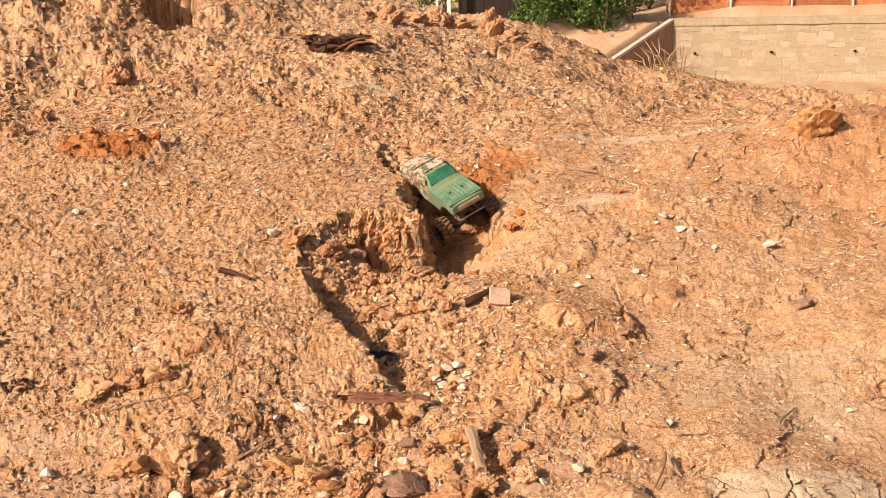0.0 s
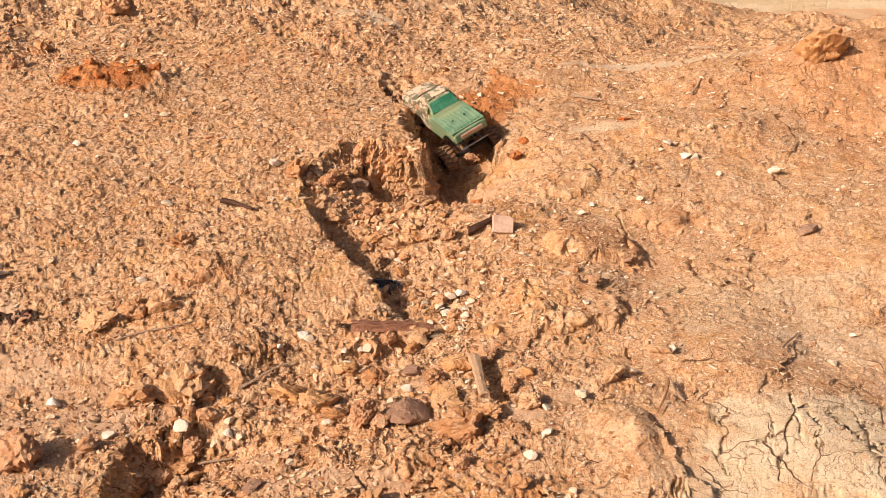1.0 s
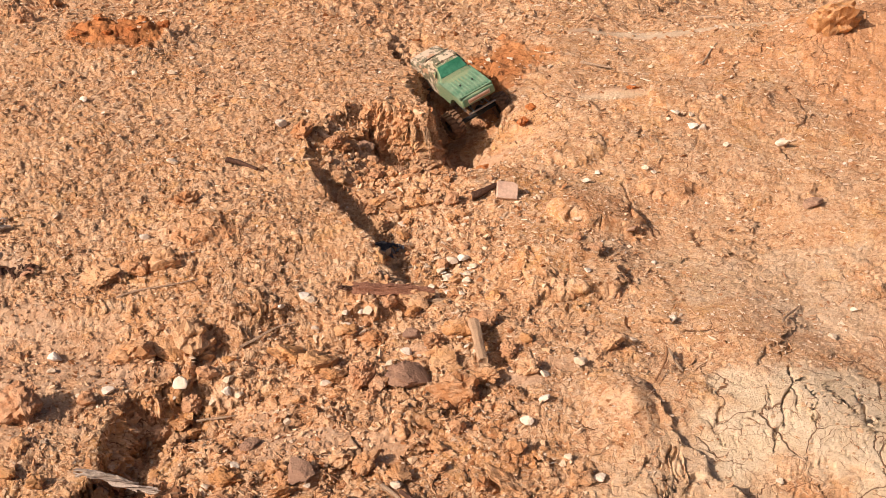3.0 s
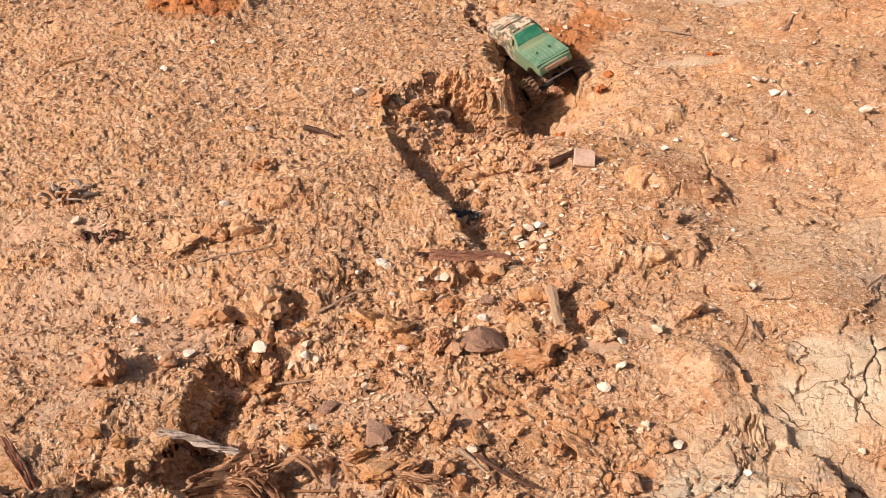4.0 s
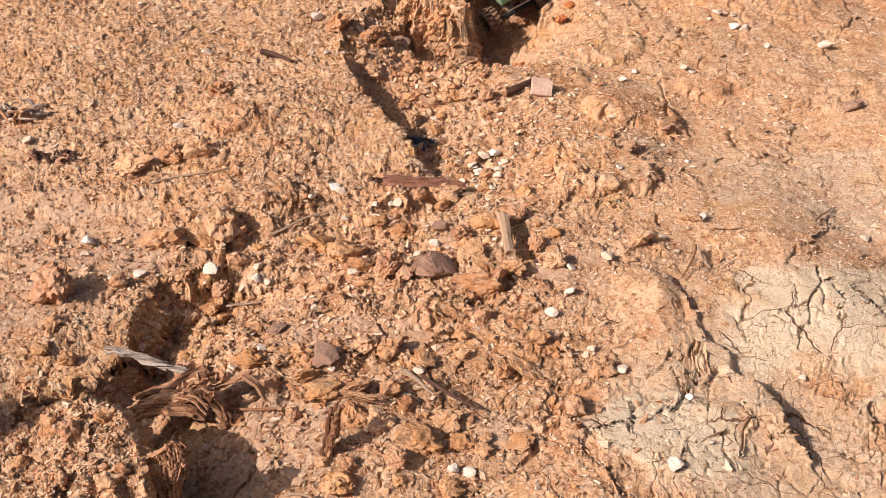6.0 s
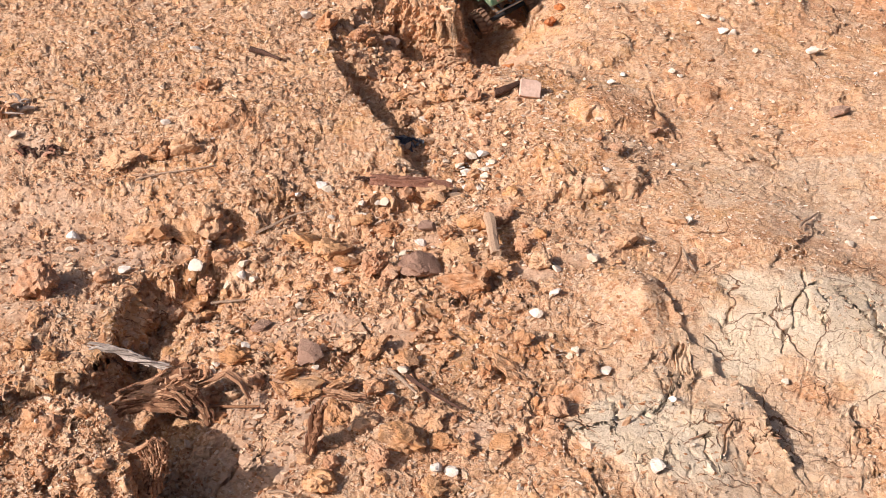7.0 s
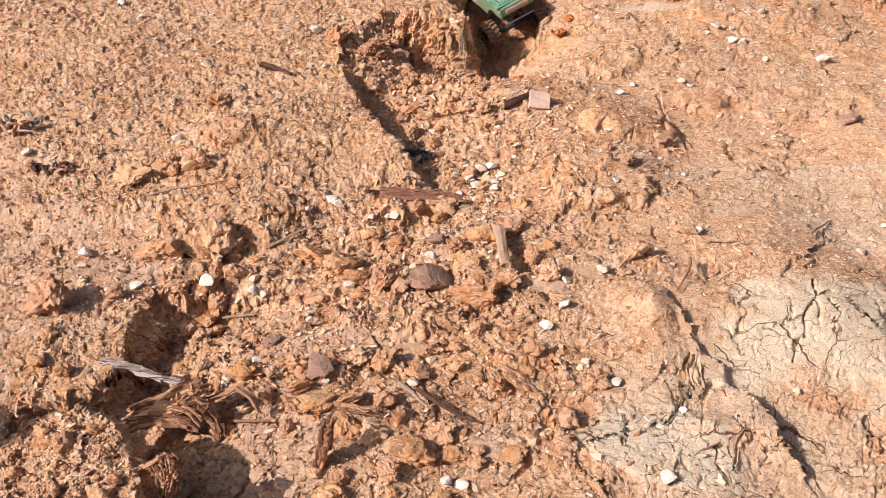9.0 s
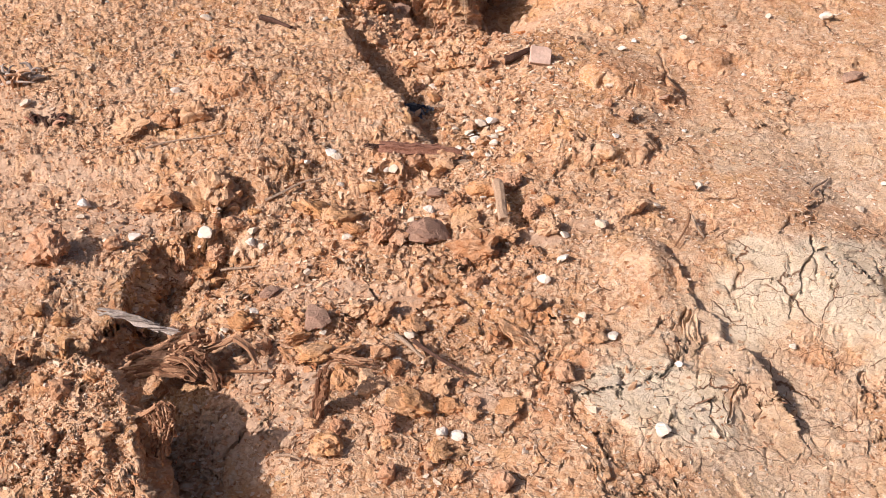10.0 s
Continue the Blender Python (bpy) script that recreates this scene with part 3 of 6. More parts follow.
    l.new(deep.outputs[0], deeper.inputs[2])
    bump(n, l, b, deeper.outputs[0], 0.8, 0.005)
    return m


SOIL = soil_material()

# ---- the ground, one sheet to the horizon ----


def build_ground():
    ys = np.concatenate([-np.geomspace(400, 6, 30), -np.linspace(5.8, 0.4, 50), np.linspace(-0.34, 1.40, 36), np.geomspace(1.42, 6.7, 760),
                         np.geomspace(6.75, 16, 60), np.linspace(16.3, 25.3, 16), np.linspace(25.4, 28.0, 66), [28.14, 28.2, 28.26, 28.4, 28.7, 29.0], np.geomspace(29.6, 600, 26)])
    core = np.linspace(-0.50, 0.43, 860)
    out = np.concatenate([np.linspace(0.004, 1.5, 56), np.geomspace(1.55, 40, 24)])
    us = np.concatenate([-0.50 - out[::-1], core, 0.43 + out])
    width = np.where(ys > 0.8, ys, np.where(ys > -0.8, 0.8, -ys)) + 0.03
    X, Y = us[None, :] * width[:, None], np.repeat(ys[:, None], len(us), 1)
    z, clay, red, sand, chip = terrain(X.ravel(), Y.ravel())
    n, m = X.shape
    # steep faces are knobbly sideways too
    zz = z.reshape(n, m)
    steep = np.zeros_like(zz)
    steep[1:-1, 1:-1] = np.hypot((zz[1:-1, 2:] - zz[1:-1, :-2]) / (X[1:-1, 2:] - X[1:-1, :-2]), (zz[2:, 1:-1] - zz[:-2, 1:-1]) / (Y[2:, 1:-1] - Y[:-2, 1:-1]))
    steep = (sstep(0.7, 1.8, steep) * (Y < 7)).ravel()
    xr, yr = X.ravel(), Y.ravel()
    push = fbm(xr + 0.6 * yr, z * 1.3, 0.035, 3, 171)
    shove = fbm(xr - 0.6 * yr + 3, z * 1.3, 0.035, 3, 173)
    verts = np.stack([xr + 0.012 * steep * push, yr + 0.018 * steep * shove, z], 1)
    idx = np.arange(n * m).reshape(n, m)
    quads = np.stack([idx[:-1, :-1], idx[:-1, 1:], idx[1:, 1:], idx[1:, :-1]], -1).reshape(-1, 4)
    me = bpy.data.meshes.new("ground")
    me.vertices.add(len(verts))
    me.vertices.foreach_set("co", verts.ravel())
    me.loops.add(quads.size)
    me.loops.foreach_set("vertex_index", quads.ravel())
    me.polygons.add(len(quads))
    me.polygons.foreach_set("loop_start", np.arange(0, quads.size, 4))
    me.update(calc_edges=True)
    col = me.attributes.new("soil", "FLOAT_COLOR", "POINT")
    col.data.foreach_set("color", np.stack([clay, red, sand, chip], 1).astype(np.float32).ravel())
    # how strongly the dark crevice colour and bump show
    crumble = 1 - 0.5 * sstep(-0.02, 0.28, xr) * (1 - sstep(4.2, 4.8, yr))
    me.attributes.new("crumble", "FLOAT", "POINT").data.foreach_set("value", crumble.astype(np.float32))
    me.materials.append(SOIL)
    ob = new("ground", me)
    return tagged(ob, "dry tan clay earth, crusted, cracked and strewn with clods", "ground", kind="structure")


ground = build_ground()


def rounded(line, times=2):
    """Corner-cutting on an open line."""
    for _ in range(times):
        line = [line[0]] + [((a[0] * u + b[0] * (1 - u)), (a[1] * u + b[1] * (1 - u))) for a, b in zip(line, line[1:]) for u in (0.75, 0.25)] + [line[-1]]
    return line


def bank_face(line, closed, rows, step, depth, seed):
    """The broken face of a bank: a wall of crumbling clay along an edge, knobbly in every direction."""
    pts = np.array(rounded(line))
    seg = np.hypot(*np.diff(pts, axis=0).T)
    run = np.concatenate([[0], np.cumsum(seg)])
    n = int(run[-1] / step)
    s = np.linspace(0, run[-1], n)
    px, py = np.interp(s, run, pts[:, 0]), np.interp(s, run, pts[:, 1])
    tx, ty = np.gradient(px), np.gradient(py)
    size = np.hypot(tx, ty)
    nx, ny = -ty / size, tx / size
    if np.mean(outline(px + 0.03 * nx, py + 0.03 * ny, closed)) < 0:
        nx, ny = -nx, -ny
    top = terrain(px - 0.030 * nx, py - 0.030 * ny)[0]
    foot = terrain(px + 0.060 * nx, py + 0.060 * ny)[0]
    kern = np.ones(9) / 9
    smooth = lambda a: np.convolve(np.pad(a, 4, mode="edge"), kern, "valid")
    top, foot, nx, ny = smooth(top), smooth(foot), smooth(nx), smooth(ny)
    foot = np.minimum(foot, top - 0.004)
    v = np.linspace(0, 1, rows)[:, None]
    fall = np.clip((top - foot)[None] / 0.08, 0.15, 1.4)
    S = np.repeat(s[None], rows, 0)
    Z = top[None] + 0.002 - (top - foot + 0.022)[None] * np.clip((v - 0.08) / 0.92, 0, 1)
    knob, _ = lumps(S + 0.01 * vnoise(S, Z, 0.03, seed), Z * 1.2, 0.050, seed + 1, 0.75)
    knob2, _ = lumps(S + 0.006 * vnoise(S, Z, 0.02, seed + 5), Z * 1.2, 0.022, seed + 2, 0.75)
    crease = 0.4 - np.abs(fbm(S, Z * 0.7, 0.055, 4, seed + 3, 0.55))
    chip, _ = facets(S + 0.004 * vnoise(S, Z, 0.01, seed + 8), Z * 1.3, 0.011, seed + 4, 2.4)
    grit = fbm(S, Z * 1.2, 0.012, 3, seed + 9, 0.7)
    disp = depth * fall * (0.65 * knob + 0.45 * knob2 + 0.85 * crease + 0.22 * chip + 0.10 * grit)
    out = -0.022 + 0.050 * np.clip(v * 1.6, 0, 1) + 0.012 * v + disp * np.clip(v * 8, 0, 1)
    X, Y = px[None] + nx[None] * out, py[None] + ny[None] * out
    Zd = Z + 0.006 * fbm(S + 5, Z, 0.03, 2, seed + 6) * np.clip(v * 6, 0, 1) * fall
    idx = np.arange(rows * n).reshape(rows, n)
    quads = np.stack([idx[:-1, :-1], idx[:-1, 1:], idx[1:, 1:], idx[1:, :-1]], -1).reshape(-1, 4)
    me = bpy.data.meshes.new("bank_face")
    me.from_pydata(np.stack([X.ravel(), Y.ravel(), Zd.ravel()], 1).tolist(), [], quads.tolist())
    col = me.attributes.new("soil", "FLOAT_COLOR", "POINT")
    tone = 0.45 + 0.30 * fbm(S, Z, 0.02, 2, seed + 7)
    zero = np.zeros(S.size)
    col.data.foreach_set("color", np.stack([zero, zero + 0.12, zero, tone.ravel()], 1).astype(np.float32).ravel())
    me.materials.append(SOIL)
    ob = new("bank_face", me)
    ob.parent = ground
    return ob


bank_face(BANK[3:30], BANK, 84, 0.0024, 0.025, 211)
bank_face(LOW_BANK[:6], LOW_BANK, 50, 0.0030, 0.026, 223)
bank_face(CLOD_MOUND[0:8], CLOD_MOUND, 50, 0.0030, 0.028, 227)

# ---- more materials ----


def rock_material(name, stops, fleck, rough=0.95, island=False, scale=30.0, relief=0.7, spec=0.12):
    """Earth and stone: a tone per piece, mottled, with fleck and grain."""
    m, n, l, b = material(name, rough, 0, spec)
    pos = n.new("ShaderNodeTexCoord").outputs["Object"]
    rnd = n.new("ShaderNodeNewGeometry").outputs["Random Per Island"] if island else n.new("ShaderNodeObjectInfo").outputs["Random"]
    base = ramp(n, l, rnd, stops)
    world = n.new("ShaderNodeNewGeometry").outputs["Position"]
    a, f = noise_node(n, l, scale, 5, world), noise_node(n, l, scale * 8, 4, world, 0.7)
    base = mix(n, l, ramp(n, l, a, [(0.45, (0, 0, 0)), (0.68, (0.75, 0.75, 0.75))]), base, fleck)
    base = mix(n, l, 0.55, base, ramp(n, l, f, [(0.25, (0.6, 0.57, 0.54)), (0.75, (1.28, 1.28, 1.28))]), "MULTIPLY")
    l.new(base, b.inputs["Base Color"])
    bump(n, l, b, f, relief, 0.007)
    return m


TAN, PALE_TAN, OCHRE_C, RUST, BROWN = (0.57, 0.33, 0.17), (0.68, 0.48, 0.30), (0.55, 0.29, 0.09), (0.42, 0.16, 0.06), (0.26, 0.13, 0.075)
CRUMB = rock_material("tan_crumbs", [(0.0, (0.34, 0.14, 0.055)), (0.16, (0.46, 0.22, 0.095)), (0.42, TAN), (0.72, (0.65, 0.42, 0.24)), (0.90, (0.71, 0.52, 0.34)), (1.0, (0.77, 0.62, 0.45))], PALE_TAN, island=True)
CLOD = rock_material("clay_clod", [(0.0, (0.44, 0.21, 0.09)), (0.5, (0.54, 0.295, 0.14)), (1.0, (0.60, 0.37, 0.20))], (0.63, 0.42, 0.25))
OCHRE = rock_material("ochre_clod", [(0.0, (0.50, 0.25, 0.105)), (0.6, (0.56, 0.29, 0.115)), (1.0, (0.60, 0.34, 0.16))], (0.62, 0.39, 0.22))
PALE = rock_material("pale_limestone", [(0.0, (0.60, 0.46, 0.31)), (0.45, (0.70, 0.58, 0.43)), (1.0, (0.78, 0.71, 0.60))], (0.72, 0.57, 0.41), 0.85, scale=14)
DARK = rock_material("dark_ironstone", [(0.0, (0.27, 0.155, 0.10)), (1.0, (0.36, 0.22, 0.145))], (0.42, 0.27, 0.17), 0.85)
REDCLAY = rock_material("red_clay", [(0.0, (0.46, 0.14, 0.04)), (1.0, (0.56, 0.22, 0.07))], (0.58, 0.30, 0.14))
RUSTCLAY = rock_material("rusty_brown_clay", [(0.0, (0.47, 0.24, 0.12)), (1.0, (0.52, 0.29, 0.15))], (0.60, 0.39, 0.24))
PINK = simple("pinkish_paver", (0.50, 0.33, 0.235), (0.60, 0.42, 0.31), 25, 0.9)


def wood_material(name, c1, c2, scale=18.0, stretch=9.0):
    m, n, l, b = material(name, 0.85, 0, 0.2)
    pos = n.new("ShaderNodeTexCoord").outputs["Generated"]
    mp = n.new("ShaderNodeMapping")
    mp.inputs["Scale"].default_value = (stretch, stretch, 1.0)
    l.new(pos, mp.inputs[0])
    a, f = noise_node(n, l, scale * 0.25, 6, mp.outputs[0], 0.7), noise_node(n, l, scale, 3, mp.outputs[0])
    col = mix(n, l, ramp(n, l, a, [(0.35, (0, 0, 0)), (0.65, (1, 1, 1))]), c1, c2)
    l.new(col, b.inputs["Base Color"])
    bump(n, l, b, a, 0.8, 0.004)
    return m


WOOD_RED = wood_material("reddish_split_wood", (0.17, 0.065, 0.035), (0.40, 0.21, 0.13))
WOOD_PALE = wood_material("bleached_wood", (0.32, 0.19, 0.105), (0.58, 0.40, 0.25))
WOOD_GREY = wood_material("weathered_grey_wood", (0.23, 0.145, 0.09), (0.55, 0.40, 0.26))
WOOD_BROWN = wood_material("rotten_brown_wood", (0.20, 0.09, 0.04), (0.46, 0.25, 0.12))
WOOD_DARK = wood_material("charred_brown_wood", (0.045, 0.025, 0.018), (0.15, 0.075, 0.045))

# ---- loose earth and stones ----


def rock_bmesh(seed, sub, lump, fine, flat=1.0, angular=0.0, crumbs=0.0):
    """A unit lump with knobs; stones have cut facets, clods are clusters of crumbs with crevices between."""
    rng = random.Random(seed)
    bm = bmesh.new()
    bmesh.ops.create_icosphere(bm, subdivisions=sub, radius=0.5)
    off = Vector((rng.uniform(-50, 50), rng.uniform(-50, 50), rng.uniform(-50, 50)))
    cuts = [(Vector((rng.gauss(0, 1), rng.gauss(0, 1), rng.gauss(0, 1))).normalized(), rng.uniform(0.20, 0.38)) for _ in range(9)]
    for v in bm.verts:
        p = v.co.copy()
        r = 1 + lump * noise.noise(p * 2.6 + off) + 0.5 * lump * noise.noise(p * 5.5 + off) + fine * 1.1 * (abs(noise.noise(p * 5.0 + off)) - 0.2) + fine * 0.6 * noise.noise(p * 13.0 + off) + fine * 0.5 * noise.noise(p * 27.0 + off)
        if crumbs:
            for scale, share in ((4.0, 1.0), (8.5, 0.55)):
                d = noise.voronoi(p * scale + off + Vector(noise.noise_vector(p * scale * 1.5 + off)) * 0.35)[0]
                r += crumbs * share * (min(0.55, d[1] - d[0]) ** 0.6 - 0.5)
        p = p * max(r, 0.25)
        if angular:
            for d, h in cuts:
                over = p.dot(d) - h
                if over > 0:
                    p -= d * over * angular
        v.co = Vector((p.x, p.y * 0.85, p.z * flat))
    return bm


def mesh_of(name, bm, mat, smooth=False):
    me = bpy.data.meshes.new(name)
    bm.to_mesh(me)
    bm.free()
    if smooth:
        me.polygons.foreach_set("use_smooth", [True] * len(me.polygons))
    me.materials.append(mat)
    return me


ROCKS = {}
for kind, mat, lump, fine, flat, ang, crumbs in (("clod", CLOD, 0.80, 0.28, 0.70, 0.35, 0.14), ("ochre", OCHRE, 0.65, 0.26, 0.66, 0.45, 0.08), ("ball", RUSTCLAY, 0.45, 0.28, 0.85, 0.2, 0.12),
                                                 ("stone", PALE, 0.35, 0.05, 0.6, 0.97, 0.0), ("dark", DARK, 0.45, 0.12, 0.6, 0.85, 0.0), ("red", REDCLAY, 0.7, 0.30, 0.65, 0.4, 0.16)):
    for sub in (2,) if kind == "stone" else (2, 3, 4):
        ROCKS[kind, sub] = [mesh_of("lump_" + kind, rock_bmesh(100 + 7 * k + len(kind) * 31, sub, lump, fine, flat, ang, crumbs), mat) for k in range(6)]


def place_rock(name, kind, x, y, size, label, category, group, rng, sink=0.22, tall=1.0, turn=None):
    sub = 2 if kind == "stone" or size < 0.022 else 3 if size < 0.045 else 4
    ob = new(name, ROCKS[kind, sub][rng.randrange(6)])
    h = size * {"stone": 0.55, "dark": 0.6}.get(kind, 0.75) * tall
    ob.matrix_world = pose(x, y, ground_z(x, y) + h * (0.5 - sink), rng.uniform(-16, 16), rng.uniform(-16, 16), rng.uniform(0, 360) if turn is None else turn) @ Matrix.Diagonal((size * 1.05, size * 1.05, size * tall, 1))
    return tagged(ob, label, category, group)


rng = random.Random(7)
PALE_STONES = [(0.24, 2.357, 0.036), (0.117, 2.17, 0.034), (0.153, 2.23, 0.03), (0.159, 2.312, 0.024), (0.245, 2.029, 0.029), (-0.133, 2.438, 0.03), (-0.169, 2.378, 0.022),
          (-0.133, 1.987, 0.028), (-0.299, 2.322, 0.029), (-0.38, 2.631, 0.029), (-0.243, 2.606, 0.026), (-0.275, 2.565, 0.026), (-0.345, 2.557, 0.021), (-0.64, 2.407, 0.019),
          (-0.612, 2.351, 0.04), (-0.626, 2.343, 0.017), (-0.908, 2.438, 0.047), (-0.897, 2.387, 0.026), (-0.758, 2.315, 0.031), (-0.516, 2.387, 0.032), (-0.516, 2.361, 0.042),
          (-0.544, 2.355, 0.032), (-0.488, 2.356, 0.03), (0.191, 2.082, 0.024), (0.207, 2.022, 0.019), (-0.45, 2.068, 0.029), (-0.71, 1.673, 0.014), (0.318, 1.782, 0.034),
          (0.388, 1.845, 0.015), (0.59, 2.051, 0.022)]
MORE_STONES = [(0.366, 1.96, 0.021), (0.892, 2.627, 0.021), (0.813, 2.517, 0.032), (0.455, 2.526, 0.031), (0.364, 2.457, 0.025), (-0.238, 2.555, 0.021), (-0.361, 2.183, 0.023),
          (-0.654, 2.315, 0.017), (-0.205, 2.064, 0.033), (-0.031, 1.758, 0.03), (-0.017, 2.484, 0.02), (-0.003, 2.441, 0.017), (0.047, 2.844, 0.022), (0.2, 3.121, 0.015),
          (-0.06, 1.758, 0.034), (-0.153, 1.92, 0.023), (-0.299, 1.992, 0.019), (-0.688, 2.085, 0.026), (-0.495, 2.022, 0.022), (-0.215, 1.832, 0.016)]
BANK_STONES = [(-1.152, 3.599, 0.03), (-0.538, 3.452, 0.05), (-0.803, 3.215, 0.035), (-0.48, 3.232, 0.022), (-1.1, 3.283, 0.017), (-1.188, 3.24, 0.017), (-0.738, 3.219, 0.017),
          (-0.887, 3.25, 0.011), (-1.068, 3.502, 0.016), (0.694, 3.505, 0.034), (0.598, 3.548, 0.021), (0.626, 3.575, 0.035), (0.665, 3.509, 0.034), (0.67, 3.579, 0.023),
          (0.769, 3.661, 0.036), (0.618, 4.047, 0.023), (0.362, 3.254, 0.024), (0.326, 3.2, 0.028), (0.498, 3.282, 0.026), (0.277, 2.946, 0.026), (0.575, 3.444, 0.023),
          (0.908, 3.434, 0.048), (0.745, 3.411, 0.023), (0.519, 3.265, 0.019), (-0.898, 3.965, 0.019), (-0.93, 3.807, 0.033), (-1.049, 3.81, 0.03), (-1.471, 3.564, 0.018),
          (-1.516, 3.625, 0.015), (-1.043, 2.931, 0.018)]
GULLY_STONES = [(-0.035, 2.797, 0.041), (-0.01, 2.804, 0.036), (-0.065, 2.769, 0.027), (-0.048, 2.75, 0.033), (-0.095, 2.793, 0.019), (0.017, 2.772, 0.027), (-0.002, 2.72, 0.03),
          (-0.086, 2.724, 0.024), (-0.061, 2.73, 0.022), (-0.007, 2.968, 0.019), (-0.166, 3.022, 0.027), (0.641, 3.121, 0.015), (-0.362, 2.624, 0.032), (-0.43, 2.589, 0.026),
          (-0.28, 2.587, 0.023), (-0.229, 2.603, 0.031), (0.282, 2.688, 0.019), (0.456, 2.804, 0.02), (-1.151, 2.763, 0.032), (-0.792, 2.831, 0.034)]
for x, y, s in PALE_STONES + MORE_STONES + BANK_STONES + GULLY_STONES:
    place_rock("stone", "stone", x, y, s * 1.0, "pale cream limestone chip lying on the dry soil", "stone", "pale stones on the soil", rng, 0.14)
for x, y, s, t in ((-0.119, 2.321, 0.1, 0.75), (-0.314, 2.012, 0.067, 0.7), (-0.291, 3.46, 0.067, 0.9), (-0.428, 2.136, 0.046, 0.5), (-0.126, 2.522, 0.051, 0.7), (0.419, 2.943, 0.046, 0.6),
          (0.904, 3.072, 0.062, 0.6)):
    place_rock("dark_rock", "dark", x, y, s, "dark reddish-brown ironstone lump in the rubble", "rock", "dark rocks", rng, 0.22, t)
for x, y, s, t in ((-0.397, 2.487, 0.089, 0.75), (-0.329, 2.41, 0.099, 0.7), (-0.285, 2.356, 0.061, 0.7), (-0.056, 2.37, 0.075, 0.8), (-0.021, 2.509, 0.073, 0.8), (0.063, 2.643, 0.042, 1.1), (-0.654, 2.466, 0.085, 0.8), (-0.31, 1.928, 0.074, 0.7), (-0.348, 1.969, 0.051, 0.9), (-0.25, 1.87, 0.062, 0.6), (-0.122, 1.815, 0.084, 0.9), (-0.05, 1.826, 0.05, 0.9), (-0.254, 1.713, 0.074, 0.8), (-0.285, 1.758, 0.03, 1), (0.055, 1.834, 0.063, 0.4), (-0.463, 2.029, 0.06, 1), (-0.611, 2.316, 0.052, 0.9), (-0.131, 2.027, 0.048, 0.8), (-0.248, 1.93, 0.052, 0.8)):
    place_rock("ochre_clod", "ochre", x, y, s, "crumbly ochre clay clod lying in the rubble", "clod", "ochre clods", rng, 0.32, t)
for x, y, s, t in ((-0.615, 2.496, 0.088, 1.1), (-0.585, 2.503, 0.06, 1), (-0.733, 2.45, 0.098, 0.9), (-0.016, 2.261, 0.095, 0.8), (-0.198, 2.054, 0.061, 0.9), 
          (0.041, 2.299, 0.052, 0.9), (0.127, 2.332, 0.055, 0.8), (-0.188, 1.856, 0.061, 0.8), (-0.151, 1.896, 0.041, 0.9), (-0.078, 1.871, 0.053, 0.8), (-0.18, 1.932, 0.048, 0.9),
          (-0.21, 2.536, 0.051, 0.8), (-0.245, 2.078, 0.049, 0.8), (-0.345, 1.918, 0.046, 0.8), (-0.58, 2.475, 0.034, 1), (0.068, 2.013, 0.075, 0.35), (0.429, 2.533, 0.057, 0.6)):
    place_rock("clay_clod", "clod", x, y, s, "rough tan clay clod fallen on dry earth", "clod", "tan clay clods", rng, 0.32, t)
for x, y, s, t in ((-0.872, 2.69, 0.084, 0.7), (-0.79, 2.721, 0.07, 1.1), (-0.722, 2.728, 0.083, 1), (-0.724, 2.993, 0.066, 0.8), (-0.465, 3.379, 0.072, 1.2), (-0.179, 3.083, 0.06, 0.9), (-0.345, 3.373, 0.049, 0.9), (-0.35, 3.234, 0.057, 0.9), (-0.269, 3.184, 0.046, 0.9), (-0.219, 3.139, 0.052, 0.8), (-0.128, 3.146, 0.067, 0.7), (-0.081, 3.094, 0.057, 0.8), (-0.244, 3.299, 0.048, 0.9), (-0.127, 2.674, 0.088, 0.7)):
    place_rock("clay_clod", "clod", x, y, s, "lumpy tan clay clod along the broken bank", "clod", "bank clods", rng, 0.36, t)
for x, y, s, t in ((-0.223, 2.311, 0.057, 1.1), (0.038, 2.529, 0.053, 0.9), (0.089, 2.403, 0.046, 0.8), (-0.592, 2.348, 0.055, 0.8), (-0.156, 1.758, 0.045, 0.9), (0.025, 2.561, 0.039, 0.7),
          (0.048, 3.824, 0.066, 0.6), (0.003, 3.897, 0.045, 0.8), (0.313, 2.805, 0.047, 0.6), (-0.564, 2.4, 0.043, 0.9), (-0.666, 2.315, 0.05, 1), (-0.005, 1.835, 0.026, 0.6)):
    place_rock("rusty_clod", "ball", x, y, s, "rusty brown clay clod in the rubble", "clod", "rusty clods", rng, 0.22, t)
for x, y, s, t in ((-1.03, 4.17, 0.055, 0.9), (-1.10, 4.15, 0.05, 0.7), (-1.17, 4.18, 0.045, 0.7), (-1.24, 4.13, 0.045, 0.7), (-1.30, 4.07, 0.045, 0.6), (-1.12, 4.09, 0.04, 0.6), (-1.20, 4.06, 0.035, 0.7),
                   (0.17, 3.62, 0.045, 0.7), (0.52, 3.77, 0.04, 0.7), (0.20, 3.70, 0.035, 0.8), (0.05, 3.50, 0.045, 0.8)):
    place_rock("red_clod", "red", x, y, s, "rust-red clay clod on tan soil", "clod", "red clods", rng, 0.25, t)
